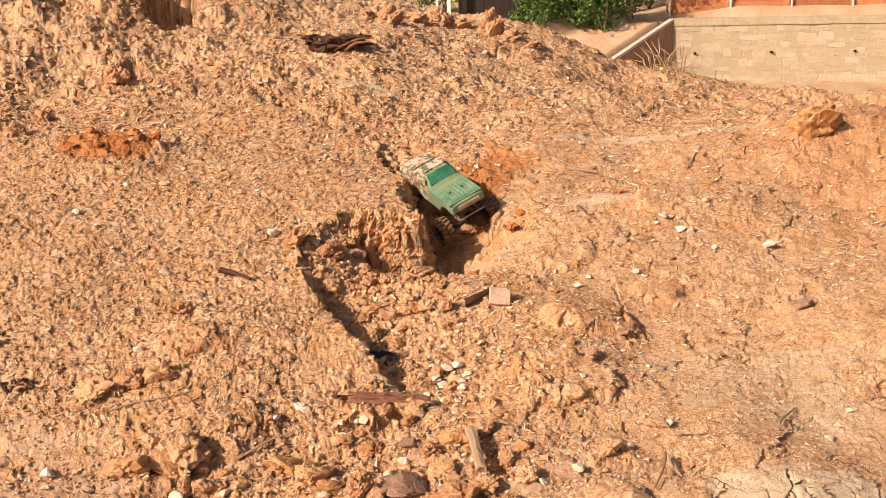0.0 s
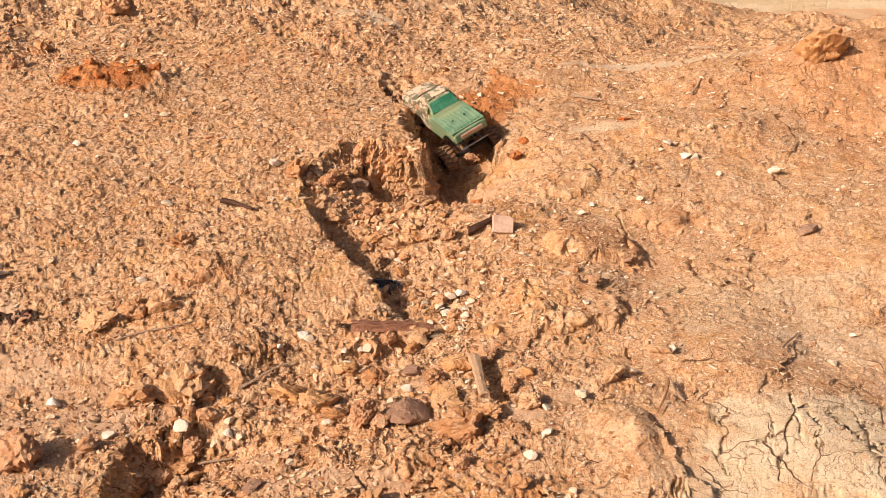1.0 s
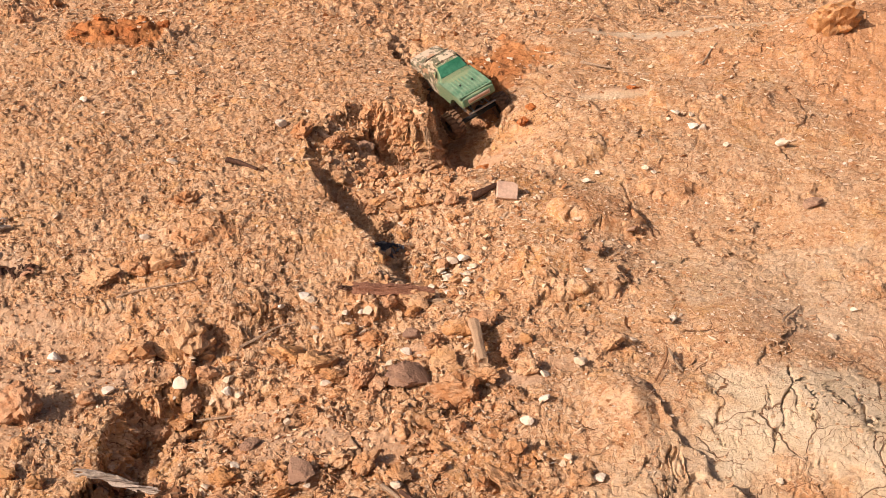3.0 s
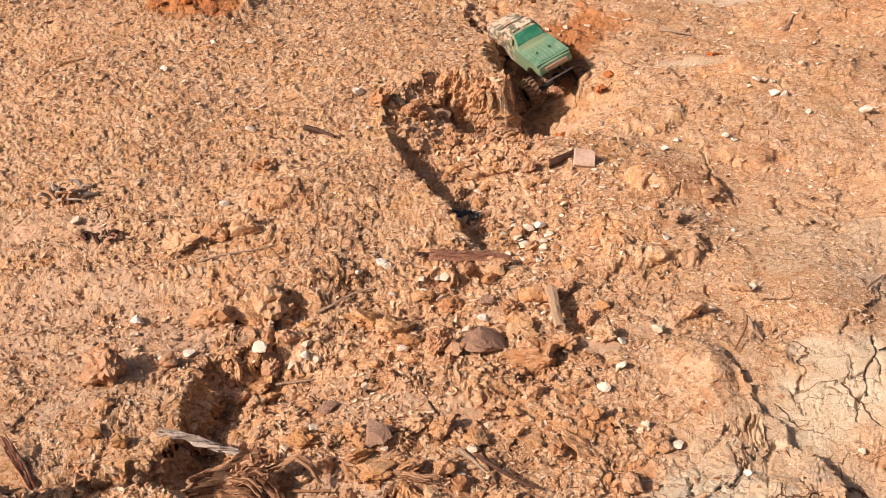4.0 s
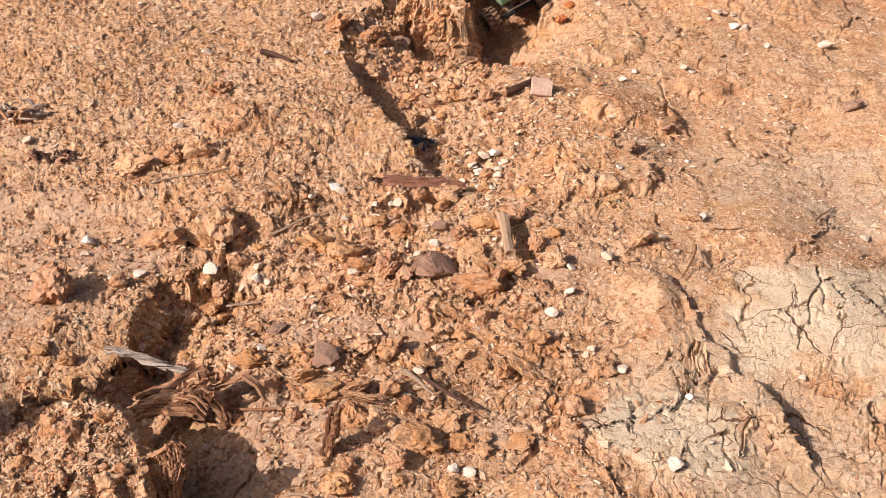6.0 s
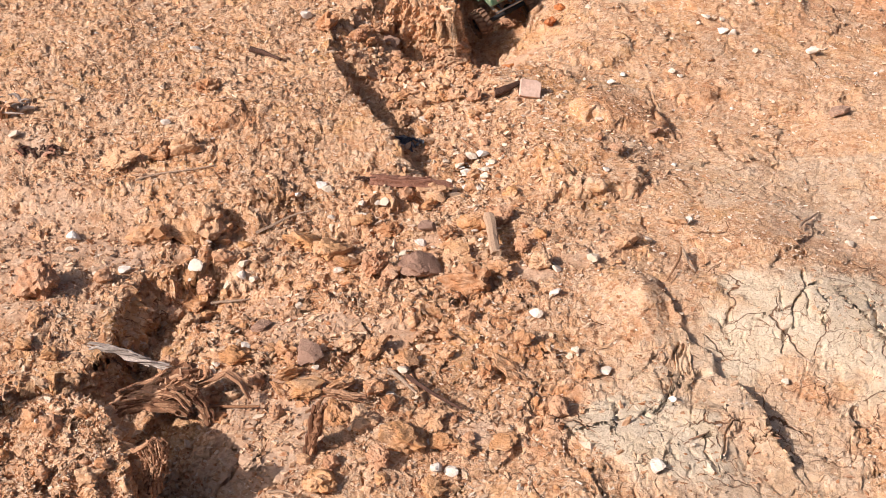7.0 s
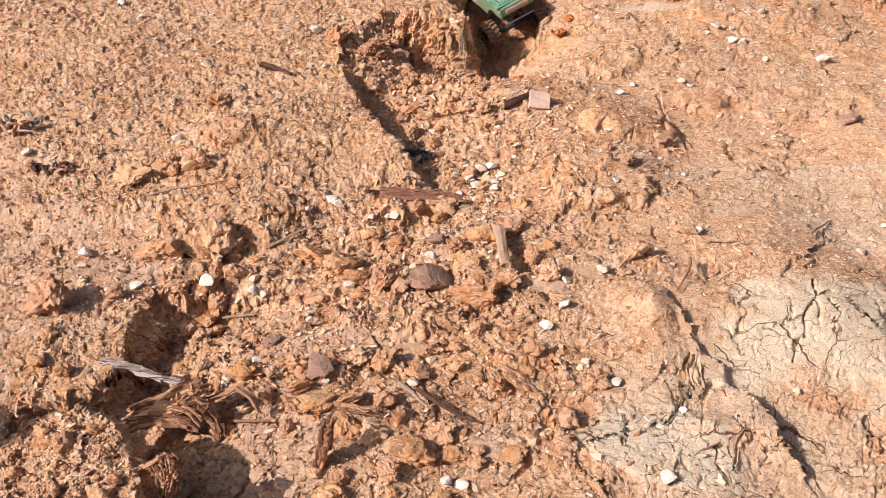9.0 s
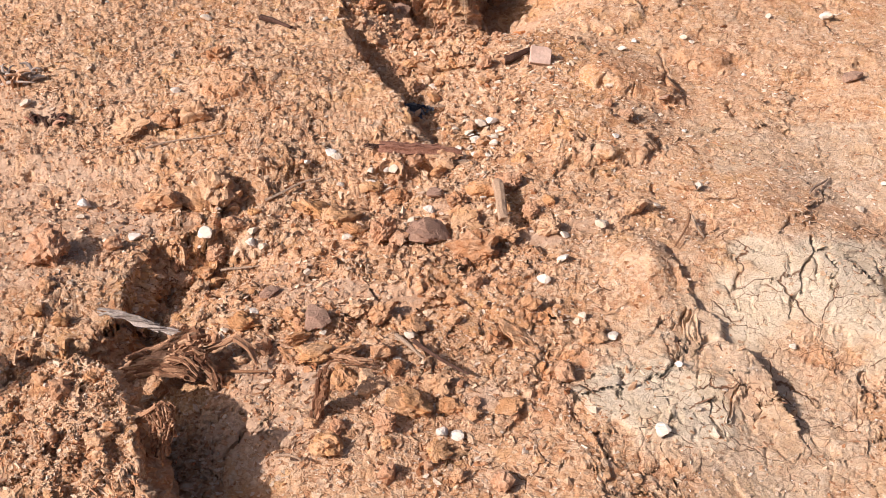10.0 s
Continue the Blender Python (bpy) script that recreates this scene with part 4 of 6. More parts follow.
for x, y, s, t in ((-0.28, 5.905, 0.132, 1), (-0.393, 5.992, 0.112, 0.8), (-0.163, 6.166, 0.103, 0.8), (-0.051, 6.294, 0.129, 1), (0.065, 6.32, 0.106, 0.8), (0.214, 6.208, 0.133, 1.6), (0.31, 6.051, 0.113, 0.8), (0.415, 5.967, 0.095, 0.8), (-1.331, 4.847, 0.113, 1), (-1.501, 4.428, 0.096, 0.9), (-1.546, 4.25, 0.085, 1), (1.761, 5.727, 0.124, 1.2)):
    place_rock("clay_clod", "ball" if t > 0.95 else "clod", x, y, s, "tan clay lump standing out of the heap", "clod", "heap lumps", rng, 0.4, t)
for x, y, s, t in ((-0.701, 2.305, 0.05, 1), (-0.654, 2.289, 0.055, 0.9), (-0.708, 2.267, 0.042, 0.8), (-0.189, 2.303, 0.043, 0.9), (-0.607, 2.085, 0.046, 0.9)):
    place_rock("rusty_clod", "red" if t == 1.0 else "ball", x, y, s, "rusty brown clay clod in the hollow", "clod", "rusty clods", rng, 0.2, t)
place_rock("ochre_clod", "ochre", 1.228, 4.12, 0.162, "tall ochre clay lump with a hollow side", "clod", "", rng, 0.36, 1.45, turn=40)
for x, y, s in ((-0.074, 2.835, 0.023), (0.016, 2.774, 0.025), (0.002, 2.751, 0.025), (-0.078, 2.854, 0.014), (-0.059, 2.766, 0.02), (-0.039, 2.778, 0.015), (-0.047, 2.699, 0.023), (-0.003, 2.709, 0.014), (-0.047, 2.785, 0.012), (-0.019, 2.779, 0.015), (0.031, 2.766, 0.016), (0.005, 2.774, 0.021), (-0.013, 2.673, 0.022), (0.033, 2.769, 0.016), (-0.047, 2.77, 0.014), (-0.009, 2.75, 0.02), (0.015, 2.756, 0.017), (-0.056, 2.72, 0.019), (-0.049, 2.748, 0.022), (0.048, 2.722, 0.012), (-0.035, 2.857, 0.012), (-0.027, 2.802, 0.02)):
    place_rock("stone", "stone", x, y, s, "flat cream stone in a heap beyond the log", "stone", "stones heaped by the log", rng, 0.15, 0.6)
place_rock("clay_ball", "ball", -0.91, 2.225, 0.100, "rounded rusty-brown clay ball on fine sand", "clod", "", rng, 0.15, 1.0)
# fallen clods in the alcove under the broken corner
for k in range(46):
    x, y = rng.uniform(-0.42, -0.08), rng.uniform(3.18, 3.54)
    place_rock("clay_clod", "clod" if k % 3 else "ball", x, y, 0.018 + 0.034 * rng.random() ** 2, "tan clay clod fallen under the broken bank", "clod", "gully clods", rng, 0.12)
# fallen clods filling the gully and the hollow
for k in range(250):
    u = rng.random()
    if u < 0.40:
        x, y = rng.gauss(-0.18, 0.16), rng.uniform(2.55, 3.45)
        x = x if y < 2.9 else rng.uniform(-0.42, 0.02)
        if outline(np.array([x]), np.array([y]), BANK)[0] < 0.03:
            continue
    elif u < 0.78:
        x, y = rng.gauss(-0.25, 0.26), rng.uniform(1.62, 2.55)
    else:
        x, y = rng.uniform(-0.95, -0.45), rng.uniform(1.55, 2.4)
    if terrain(np.array([x]), np.array([y]))[3][0] > 0.45:
        continue
    s = 0.014 + 0.036 * rng.random() ** 2.0
    place_rock("clay_clod", "ochre" if rng.random() < 0.25 else "ball" if rng.random() < 0.25 else "clod", x, y, s, "small tan clay clod in the gully rubble", "clod", "gully clods", rng, 0.18)


def unit_shapes(sub):
    """Ragged unit lumps to draw the loose pieces from."""
    out = []
    for k in range(10):
        bm = rock_bmesh(500 + 13 * k + sub, sub, 0.9, 0.55 if sub > 1 else 0.2, 1.0, 0.85)
        out.append([p.co[:] for p in bm.verts])
        faces = [[p.index for p in q.verts] for q in bm.faces]
        bm.free()
    return np.array(out), np.array(faces)


def flake_shapes():
    """Thin broken plates with uneven corners, a little bent."""
    rg = random.Random(77)
    out = []
    for k in range(32):
        fold, k1, a0 = rg.uniform(-0.25, 0.45), rg.uniform(-0.35, 0.35), rg.uniform(0, 6.28)
        slim = rg.uniform(0.42, 1.0)
        rim = [(2 * math.pi * (j + rg.uniform(-0.38, 0.38)) / 6, 0.5 * rg.uniform(0.45, 1.2)) for j in range(6)]
        pts = []
        for side in (1, -1):
            for a, r in rim:
                px, py = r * math.cos(a), slim * r * math.sin(a)
                bent = px * math.cos(a0) + py * math.sin(a0)
                pts.append((px, py, side * 0.5 + 2.0 * fold * abs(bent) + k1 * py))
        out.append(pts)
    faces = [(0, 1, 2), (0, 2, 3), (0, 3, 5), (3, 4, 5), (8, 7, 6), (9, 8, 6), (11, 9, 6), (11, 10, 9)]
    for j in range(6):
        q = (j + 1) % 6
        faces += [(j, 6 + j, 6 + q), (j, 6 + q, q)]
    return np.array(out), np.array(faces)


def scatter(name, x, y, size, mat, label, seed, sub=1, stretch=(1.0, 0.6, 0.35), jitter=0.35, lean=0.5, sink=0.25, lift=None):
    """Loose pieces of one kind, each with its own cut, turn and size, joined in one mesh."""
    g = np.random.default_rng(seed)
    shapes, faces = unit_shapes(sub) if sub else flake_shapes()
    n = len(x)
    base = shapes[0]
    v = shapes[g.integers(0, len(shapes), n)]
    v = v * (1 + jitter * (g.random((n, len(base), 1)) - 0.5) * 2)
    v = v * np.array(stretch)[None, None] * (1 + 0.6 * (g.random((n, 1, 3)) - 0.5))
    v = v * size[:, None, None]
    a, b, c = g.uniform(0, 2 * np.pi, n), g.normal(0, lean, n), g.normal(0, lean, n)
    one, zero = np.ones(n), np.zeros(n)
    rz = np.stack([np.cos(a), -np.sin(a), zero, np.sin(a), np.cos(a), zero, zero, zero, one], 1).reshape(n, 3, 3)
    rx = np.stack([one, zero, zero, zero, np.cos(b), -np.sin(b), zero, np.sin(b), np.cos(b)], 1).reshape(n, 3, 3)
    ry = np.stack([np.cos(c), zero, np.sin(c), zero, one, zero, -np.sin(c), zero, np.cos(c)], 1).reshape(n, 3, 3)
    v = np.einsum("nij,nkj->nki", rz @ rx @ ry, v)
    z = terrain(x, y)[0] if lift is None else lift
    v = v + np.stack([x, y, z + size * (stretch[2] * 0.5 - sink * stretch[2])], 1)[:, None]
    f = (faces[None] + (np.arange(n) * len(base))[:, None, None]).reshape(-1, 3)
    me = bpy.data.meshes.new(name)
    me.vertices.add(n * len(base))
    me.vertices.foreach_set("co", v.ravel())
    me.loops.add(f.size)
    me.loops.foreach_set("vertex_index", f.ravel())
    me.polygons.add(len(f))
    me.polygons.foreach_set("loop_start", np.arange(0, f.size, 3))
    me.polygons.foreach_set("use_smooth", [False] * len(f))
    me.update(calc_edges=True)
    me.materials.append(mat)
    return tagged(new(name, me), label, "gravel", kind="stuff")


def strewn(g, n, x0, x1, y0, y1, thin):
    """Places in a fan-shaped stretch, thinned where the ground is sandy or pale clay."""
    y = y0 * (y1 / y0) ** g.random(n)
    x = (x0 + (x1 - x0) * g.random(n)) * y
    _, clay, red, sand, _ = terrain(x, y)
    keep = g.random(n) > thin * np.maximum(sand, 0.8 * clay)
    return x[keep], y[keep]


g = np.random.default_rng(11)
x, y = strewn(g, 27000, -0.50, 0.43, 2.55, 4.6, 0.85)
red = terrain(x, y)[2]
keep = ((outline(x, y, BANK) < 0.01) | (g.random(len(x)) < 0.26 + 0.40 * sstep(-0.1, 0.5, vnoise(x, y, 0.16, 301)))) & (g.random(len(x)) > 1.2 * red)
x, y = x[keep], y[keep]
scatter("soil_flakes", x, y, (0.007 + 0.014 * g.random(len(x)) ** 2.0) * np.clip(y / 3.2, 0.85, 1.25), CRUMB, "thin curled flakes of dry tan crust", 12, 0, (1.15, 1.0, 0.11), 0.22, 0.25, sink=0.6)
x, y = strewn(g, 21000, -0.52, 0.43, 1.50, 2.8, 0.6)
keep = (x < 0.06 + 0.2 * vnoise(x, y, 0.2, 305)) | (g.random(len(x)) < 0.40)
x, y = x[keep], y[keep]
scatter("soil_flakes", x, y, 0.005 + 0.011 * g.random(len(x)) ** 2.4, CRUMB, "small crumbs of dry tan soil", 13, 0, (1.15, 1.0, 0.12), 0.25, 0.27, sink=0.5)
x, y = strewn(g, 24000, -0.48, 0.42, 4.3, 6.6, 0.9)
keep = (x < 0.1 * y) | (g.random(len(x)) < 0.45)
keep = keep & (g.random(len(x)) > 0.8 * terrain(x, y)[2])
x, y = x[keep], y[keep]
scatter("soil_flakes", x, y, 0.009 + 0.020 * g.random(len(x)) ** 2.2, CRUMB, "coarse crumbs and chips on the heap", 14, 0, (1.15, 1.0, 0.20), 0.35, 0.42, sink=0.35)
# coarser flakes on the wider lot
x, y = g.uniform(-5, 5, 9000), g.uniform(-4, 7, 9000)
keep = (np.abs(x + 0.03 * y) / np.maximum(y, 0.5) > 0.52) | (y < 1.45)
x, y = x[keep], y[keep]
scatter("soil_flakes", x, y, 0.012 + 0.04 * g.random(len(x)) ** 3, CRUMB, "crumbs of dry clay over the wider lot", 27, 0, (1.1, 0.9, 0.3), 0.3, 0.5, sink=0.3)
# grit on the fine sand
x, y = g.uniform(-1.6, -0.20, 20000), g.uniform(1.70, 2.85, 20000)
keep = g.random(len(x)) < 0.9 * terrain(x, y)[3]
x, y = x[keep], y[keep]
scatter("soil_flakes", x, y, 0.0035 + 0.010 * g.random(len(x)) ** 2.6, CRUMB, "fine grit and small crumbs on the sand", 28, 0, (1.1, 0.9, 0.4), 0.3, 0.6, sink=0.1)
# pale chips, in clusters
x, y = strewn(g, 22000, -0.46, 0.43, 1.6, 5.6, 0.9)
keep = g.random(len(x)) < 0.05 + (0.10 + 0.5 * sstep(0.1, 0.6, vnoise(x, y, 0.14, 303))) * (x > 0.0)
x, y = x[keep], y[keep]
scatter("pale_chips", x, y, (0.005 + 0.009 * g.random(len(x)) ** 2) * np.clip(y / 2.4, 0.9, 1.8), rock_material("pale_chips", [(0, (0.62, 0.42, 0.26)), (0.5, (0.70, 0.52, 0.35)), (1, (0.76, 0.64, 0.49))], (0.66, 0.47, 0.30), 0.9, True), "flat pale chips of clay strewn over the slope", 25, 0, (1.1, 0.85, 0.2), 0.1, 0.22, sink=0.1)
# middling crumbs where the earth has fallen
n = 6200
y = g.uniform(1.55, 3.5, n)
x = np.where(y > 2.6, g.normal(-0.10, 0.20, n), g.normal(-0.30, 0.27, n))
keep = (outline(x, y, BANK) > 0.02) & (g.random(n) > terrain(x, y)[3])
x, y = x[keep], y[keep]
split = g.random(len(x)) < 0.55
scatter("rubble_crumbs", x[split], y[split], 0.006 + 0.022 * g.random(split.sum()) ** 2.4, CRUMB, "fallen crumbs of clay filling the gully", 15, 1, (1.2, 0.8, 0.55), 0.6, 0.7, sink=0.5)
split = ~split
scatter("rubble_crumbs", x[split], y[split], 0.006 + 0.015 * g.random(split.sum()) ** 2.0, CRUMB, "broken flakes of clay standing in the gully", 26, 0, (1.15, 0.95, 0.24), 0.35, 0.45, sink=0.35)
n = 11000
y = g.uniform(1.40, 1.80, n)
x = g.uniform(-0.95, -0.42, n)
keep = outline(x, y, CLOD_MOUND) < 0.0
x, y = x[keep], y[keep]
scatter("rubble_crumbs", x, y, 0.004 + 0.008 * g.random(len(x)) ** 2.0, CRUMB, "crumbly clods heaped beside the hollow", 21, 0, (1.2, 0.95, 0.28), 0.35, 0.6, sink=0.2)
n = 380
y = g.uniform(4.3, 6.4, n)
x = g.normal(-1.0, 0.8, n) * y / 5
scatter("rubble_crumbs", x, y, 0.016 + 0.030 * g.random(n) ** 3, CRUMB, "lumps of clay on the upper heap", 16, 1, (1.2, 0.85, 0.5), 0.34, 0.6, sink=0.5)
# clods that stand out of the broken banks
spots, tops, feet, outs = [], [], [], []
for (ax, ay), (bx, by) in list(zip(BANK, BANK[1:]))[4:29] + list(zip(LOW_BANK, LOW_BANK[1:]))[:5] + list(zip(CLOD_MOUND, CLOD_MOUND[1:]))[1:6]:
    length = math.hypot(bx - ax, by - ay)
    nx, ny = -(by - ay) / length, (bx - ax) / length
    for k in range(int(length / 0.0065)):
        t = g.random()
        px, py = ax + t * (bx - ax), ay + t * (by - ay)
        spots.append((px, py))
        outs.append((nx, ny))
spots, outs = np.array(spots), np.array(outs)
# the outward side is the one away from the bank
probe = spots + 0.03 * outs
flip = np.minimum(outline(probe[:, 0], probe[:, 1], BANK), np.minimum(outline(probe[:, 0], probe[:, 1], LOW_BANK), outline(probe[:, 0], probe[:, 1], CLOD_MOUND))) < 0
outs[flip] *= -1
tops = terrain(*(spots - 0.035 * outs).T)[0]
feet = terrain(*(spots + 0.055 * outs).T)[0]
u = g.random(len(spots))
place = spots + outs * (0.0 + 0.055 * u + g.normal(0, 0.006, len(u)))[:, None]
size = 0.008 + 0.026 * g.random(len(u)) ** 2.5
scatter("bank_crumbs", place[:, 0], place[:, 1], size, CRUMB, "clay clods standing out of the eroded bank", 17, 2, (1.0, 0.85, 0.85), 0.30, 0.8, sink=0.5, lift=tops + (feet - tops) * u - 0.25 * size)
# slivers of bark and wood
x, y = strewn(g, 480, -0.50, 0.43, 1.6, 5.6, 0.5)
scatter("wood_slivers", x, y, (0.012 + 0.03 * g.random(len(x)) ** 3) * np.clip(y / 2.6, 0.8, 2.0), rock_material("wood_slivers", [(0, (0.10, 0.05, 0.03)), (0.6, (0.28, 0.13, 0.06)), (1, (0.52, 0.34, 0.20))], (0.40, 0.22, 0.12), 0.85, True), "dark slivers of bark and wood in the soil", 19, 1, (1.5, 0.18, 0.13), 0.3, 0.25, sink=0.1)
# pale gravel
x, y = strewn(g, 1500, -0.50, 0.43, 1.55, 5.5, 0.5)
scatter("pale_gravel", x, y, (0.003 + 0.006 * g.random(len(x)) ** 2) * np.clip(y / 2, 1, 2.2), rock_material("pale_gravel", [(0, (0.66, 0.50, 0.34)), (1, (0.80, 0.73, 0.62))], (0.7, 0.58, 0.44), 0.85, True), "pale limestone gravel strewn over the soil", 18, 1, (1.0, 0.75, 0.5), 0.35, 0.4, sink=0.1)

# ---- wood and litter ----


def tube(points, radii, sides=9, groove=0.18, seed=0):
    """A tapered, grooved stick along a bent line."""
    bm = bmesh.new()
    rg = random.Random(seed)
    grooves = [1 + groove * rg.uniform(-1, 1) for _ in range(sides)]
    rings = []
    for k, (p, r) in enumerate(zip(points, radii)):
        p = Vector(p)
        ahead = (Vector(points[min(k + 1, len(points) - 1)]) - Vector(points[max(k - 1, 0)])).normalized()
        sidew = ahead.cross(Vector((0, 0, 1))).normalized() if abs(ahead.z) < 0.95 else Vector((1, 0, 0))
        upw = sidew.cross(ahead)
        ring = []
        for j in range(sides):
            a = 2 * math.pi * j / sides
            rr = r * grooves[j] * (1 + 0.08 * rg.uniform(-1, 1))
            ring.append(bm.verts.new(p + (sidew * math.cos(a) + upw * math.sin(a)) * rr + ahead * (rg.uniform(-1, 1) * r * 0.5 if k in (0, len(points) - 1) else 0)))
        rings.append(ring)
    for a, b in zip(rings, rings[1:]):
        for j in range(sides):
            bm.faces.new((a[j], a[(j + 1) % sides], b[(j + 1) % sides], b[j]))
    bm.faces.new(rings[0][::-1])
    bm.faces.new(rings[-1])
    return bm


def stick_line(x0, y0, x1, y1, r, n=9, bend=0.06, seed=0, rise0=0.0, rise1=0.0, flat_end=True):
    rg = random.Random(seed)
    length = math.hypot(x1 - x0, y1 - y0)
    z0, z1 = ground_z(x0, y0) + r * 0.6 + rise0, ground_z(x1, y1) + r * 0.6 + rise1
    pts, w1, w2 = [], rg.uniform(-1, 1), rg.uniform(-1, 1)
    for k in range(n):
        t = k / (n - 1)
        s = math.sin(math.pi * t) * bend * length * w1 + math.sin(2 * math.pi * t) * bend * 0.5 * length * w2
        pts.append((x0 + t * (x1 - x0) - (y1 - y0) / length * s, y0 + t * (y1 - y0) + (x1 - x0) / length * s, z0 + t * (z1 - z0) + abs(s) * 0.3 + rg.uniform(-1, 1) * r * 0.12))
    return pts


def stick(name, mat, x0, y0, x1, y1, width, label, category="stick", group="", seed=0, taper=0.55, rise0=0.0, rise1=0.0, bend=0.06, sides=9, groove=0.18):
    pts = stick_line(x0, y0, x1, y1, width / 2, 9, bend, seed, rise0, rise1)
    radii = [width / 2 * (1 - (1 - taper) * k / 8) for k in range(9)]
    ob = part(name, tube(pts, radii, sides, groove, seed), mat)
    return tagged(ob, label, category, group)


def strand_material(name, dark, mid, light):
    m, n, l, b = material(name, 0.9, 0, 0.15)
    rnd = n.new("ShaderNodeObjectInfo").outputs["Random"]
    pos = n.new("ShaderNodeNewGeometry").outputs["Position"]
    f = noise_node(n, l, 260, 4, pos, 0.7)
    col = ramp(n, l, rnd, [(0.0, dark), (0.45, mid), (1.0, light)])
    col = mix(n, l, 0.6, col, ramp(n, l, f, [(0.3, (0.5, 0.48, 0.46)), (0.7, (1.3, 1.3, 1.3))]), "MULTIPLY")
    l.new(col, b.inputs["Base Color"])
    bump(n, l, b, f, 0.6, 0.003)
    return m


FIBRE_BROWN = strand_material("rotten_brown_fibres", (0.15, 0.068, 0.034), (0.35, 0.18, 0.09), (0.52, 0.31, 0.17))
FIBRE_PALE = strand_material("bleached_fibres", (0.22, 0.13, 0.075), (0.46, 0.31, 0.19), (0.60, 0.44, 0.29))
FIBRE_GREY = strand_material("grey_fibres", (0.16, 0.12, 0.09), (0.42, 0.34, 0.27), (0.54, 0.44, 0.34))
FIBRE_RED = strand_material("reddish_fibres", (0.13, 0.05, 0.03), (0.27, 0.12, 0.07), (0.46, 0.27, 0.17))


def fibrous(name, mat, x0, y0, x1, y1, width, label, category, group="", seed=0, rise0=0.0, rise1=0.0, strands=14, bend=0.10, twist=0.0, fray=0.35, line=None):
    """Split or rotten wood: a bundle of splinters that part at the ends, in one mesh."""
    rg = random.Random(seed)
    axis = [Vector(p) for p in stick_line(x0, y0, x1, y1, width / 2, 9, bend, seed, rise0, rise1)]
    if line:
        run = [0.0]
        for a, b in zip(line, line[1:]):
            run.append(run[-1] + (Vector(b) - Vector(a)).length)
        axis = [Vector([np.interp(run[-1] * k / 8, run, [p[c] for p in line]) for c in range(3)]) for k in range(9)]
    ahead = (axis[-1] - axis[0]).normalized()
    sidew = ahead.cross(Vector((0, 0, 1))).normalized()
    upw = sidew.cross(ahead)
    whole = tagged(new(name), label, category, group)
    whole.location = axis[0]
    for k in range(strands):
        a0, rad = rg.uniform(0, 6.28), width * 0.5 * math.sqrt(rg.random()) * 0.8
        s0, s1 = rg.uniform(-0.02, 0.30) * (k > 2), 1 - rg.uniform(-0.02, 0.35) * (k > 2)
        thick = width * (rg.uniform(0.07, 0.20) if fray > 0.8 else rg.uniform(0.06, 0.15))
        pts = []
        for j in range(9):
            t = s0 + (s1 - s0) * j / 8
            f = min(max(t * 8, 0), 7.999)
            base = axis[int(f)].lerp(axis[int(f) + 1], f - int(f))
            spread = rad * (1 + fray * (abs(2 * t - 1) ** 2) * rg.uniform(0.3, 1.6))
            ang = a0 + twist * t
            pts.append(base + sidew * spread * math.cos(ang) + upw * spread * math.sin(ang) * 0.75 + Vector((rg.gauss(0, 1), rg.gauss(0, 1), rg.gauss(0, 1))) * width * (0.10 if fray > 0.8 else 0.055))
        bm = tube(pts, [thick * (0.55 + 0.45 * math.sin(math.pi * (0.15 + 0.7 * j / 8))) for j in range(9)], 7, 0.55 if fray > 0.8 else 0.3, seed * 31 + k)
        bmesh.ops.translate(bm, verts=bm.verts[:], vec=-axis[0])
        part("splinter", bm, mat, whole)
    return whole


LOG = new("split_log")
tagged(LOG, "reddish split log with a frayed dark end in the gully", "log")
LOG.location = (-0.269, 2.651, ground_z(-0.269, 2.651))
axis = [Vector(p) - LOG.location for p in stick_line(-0.269, 2.651, -0.077, 2.678, 0.014, 12, 0.02, 3, 0.002, 0.016)]
part("core", tube(axis, [0.009, 0.0135, 0.013, 0.0128, 0.0125, 0.012, 0.0115, 0.011, 0.010, 0.0095, 0.008, 0.005], 13, 0.30, 3), WOOD_RED, LOG)
rg = random.Random(31)
for k in range(16):
    end = k % 3 == 0
    j0 = rg.randrange(0, 6)
    side_off = Vector((0, rg.uniform(-0.011, 0.011), rg.uniform(0.004, 0.013)))
    pts = [axis[min(11, j0 + j)] + side_off + Vector((0, rg.gauss(0, 0.0012), rg.gauss(0, 0.0012))) for j in range(5)]
    if end:
        pts = [axis[0] + Vector((-0.030 * u * rg.uniform(0.6, 1.3), rg.uniform(-0.02, 0.02) * u, 0.012 * u * rg.uniform(-1, 1))) + side_off * 0.5 for u in (1.0, 0.7, 0.4, 0.1, -0.5)]
    part("splinter", tube(pts, [0.0012, 0.0022, 0.0026, 0.0022, 0.0012], 5, 0.2, 60 + k), WOOD_DARK if end else WOOD_RED, LOG)
stick("grey_splinter", WOOD_GREY, -0.094, 2.670, -0.039, 2.670, 0.012, "grey splinter of wood beyond the log's end", "splinter", seed=4, taper=0.4, rise0=0.004, sides=7)
stick("wooden_stake", WOOD_PALE, 0.013, 2.494, 0.031, 2.328, 0.024, "bleached stake propped on clods", "stake", seed=5, taper=0.8, rise0=0.022, rise1=0.008, bend=0.02, sides=8, groove=0.22)
stick("dark_stick", WOOD_DARK, -0.655, 3.217, -0.566, 3.177, 0.017, "short dark burnt stick on the crust", "stick", seed=6, rise0=0.004)
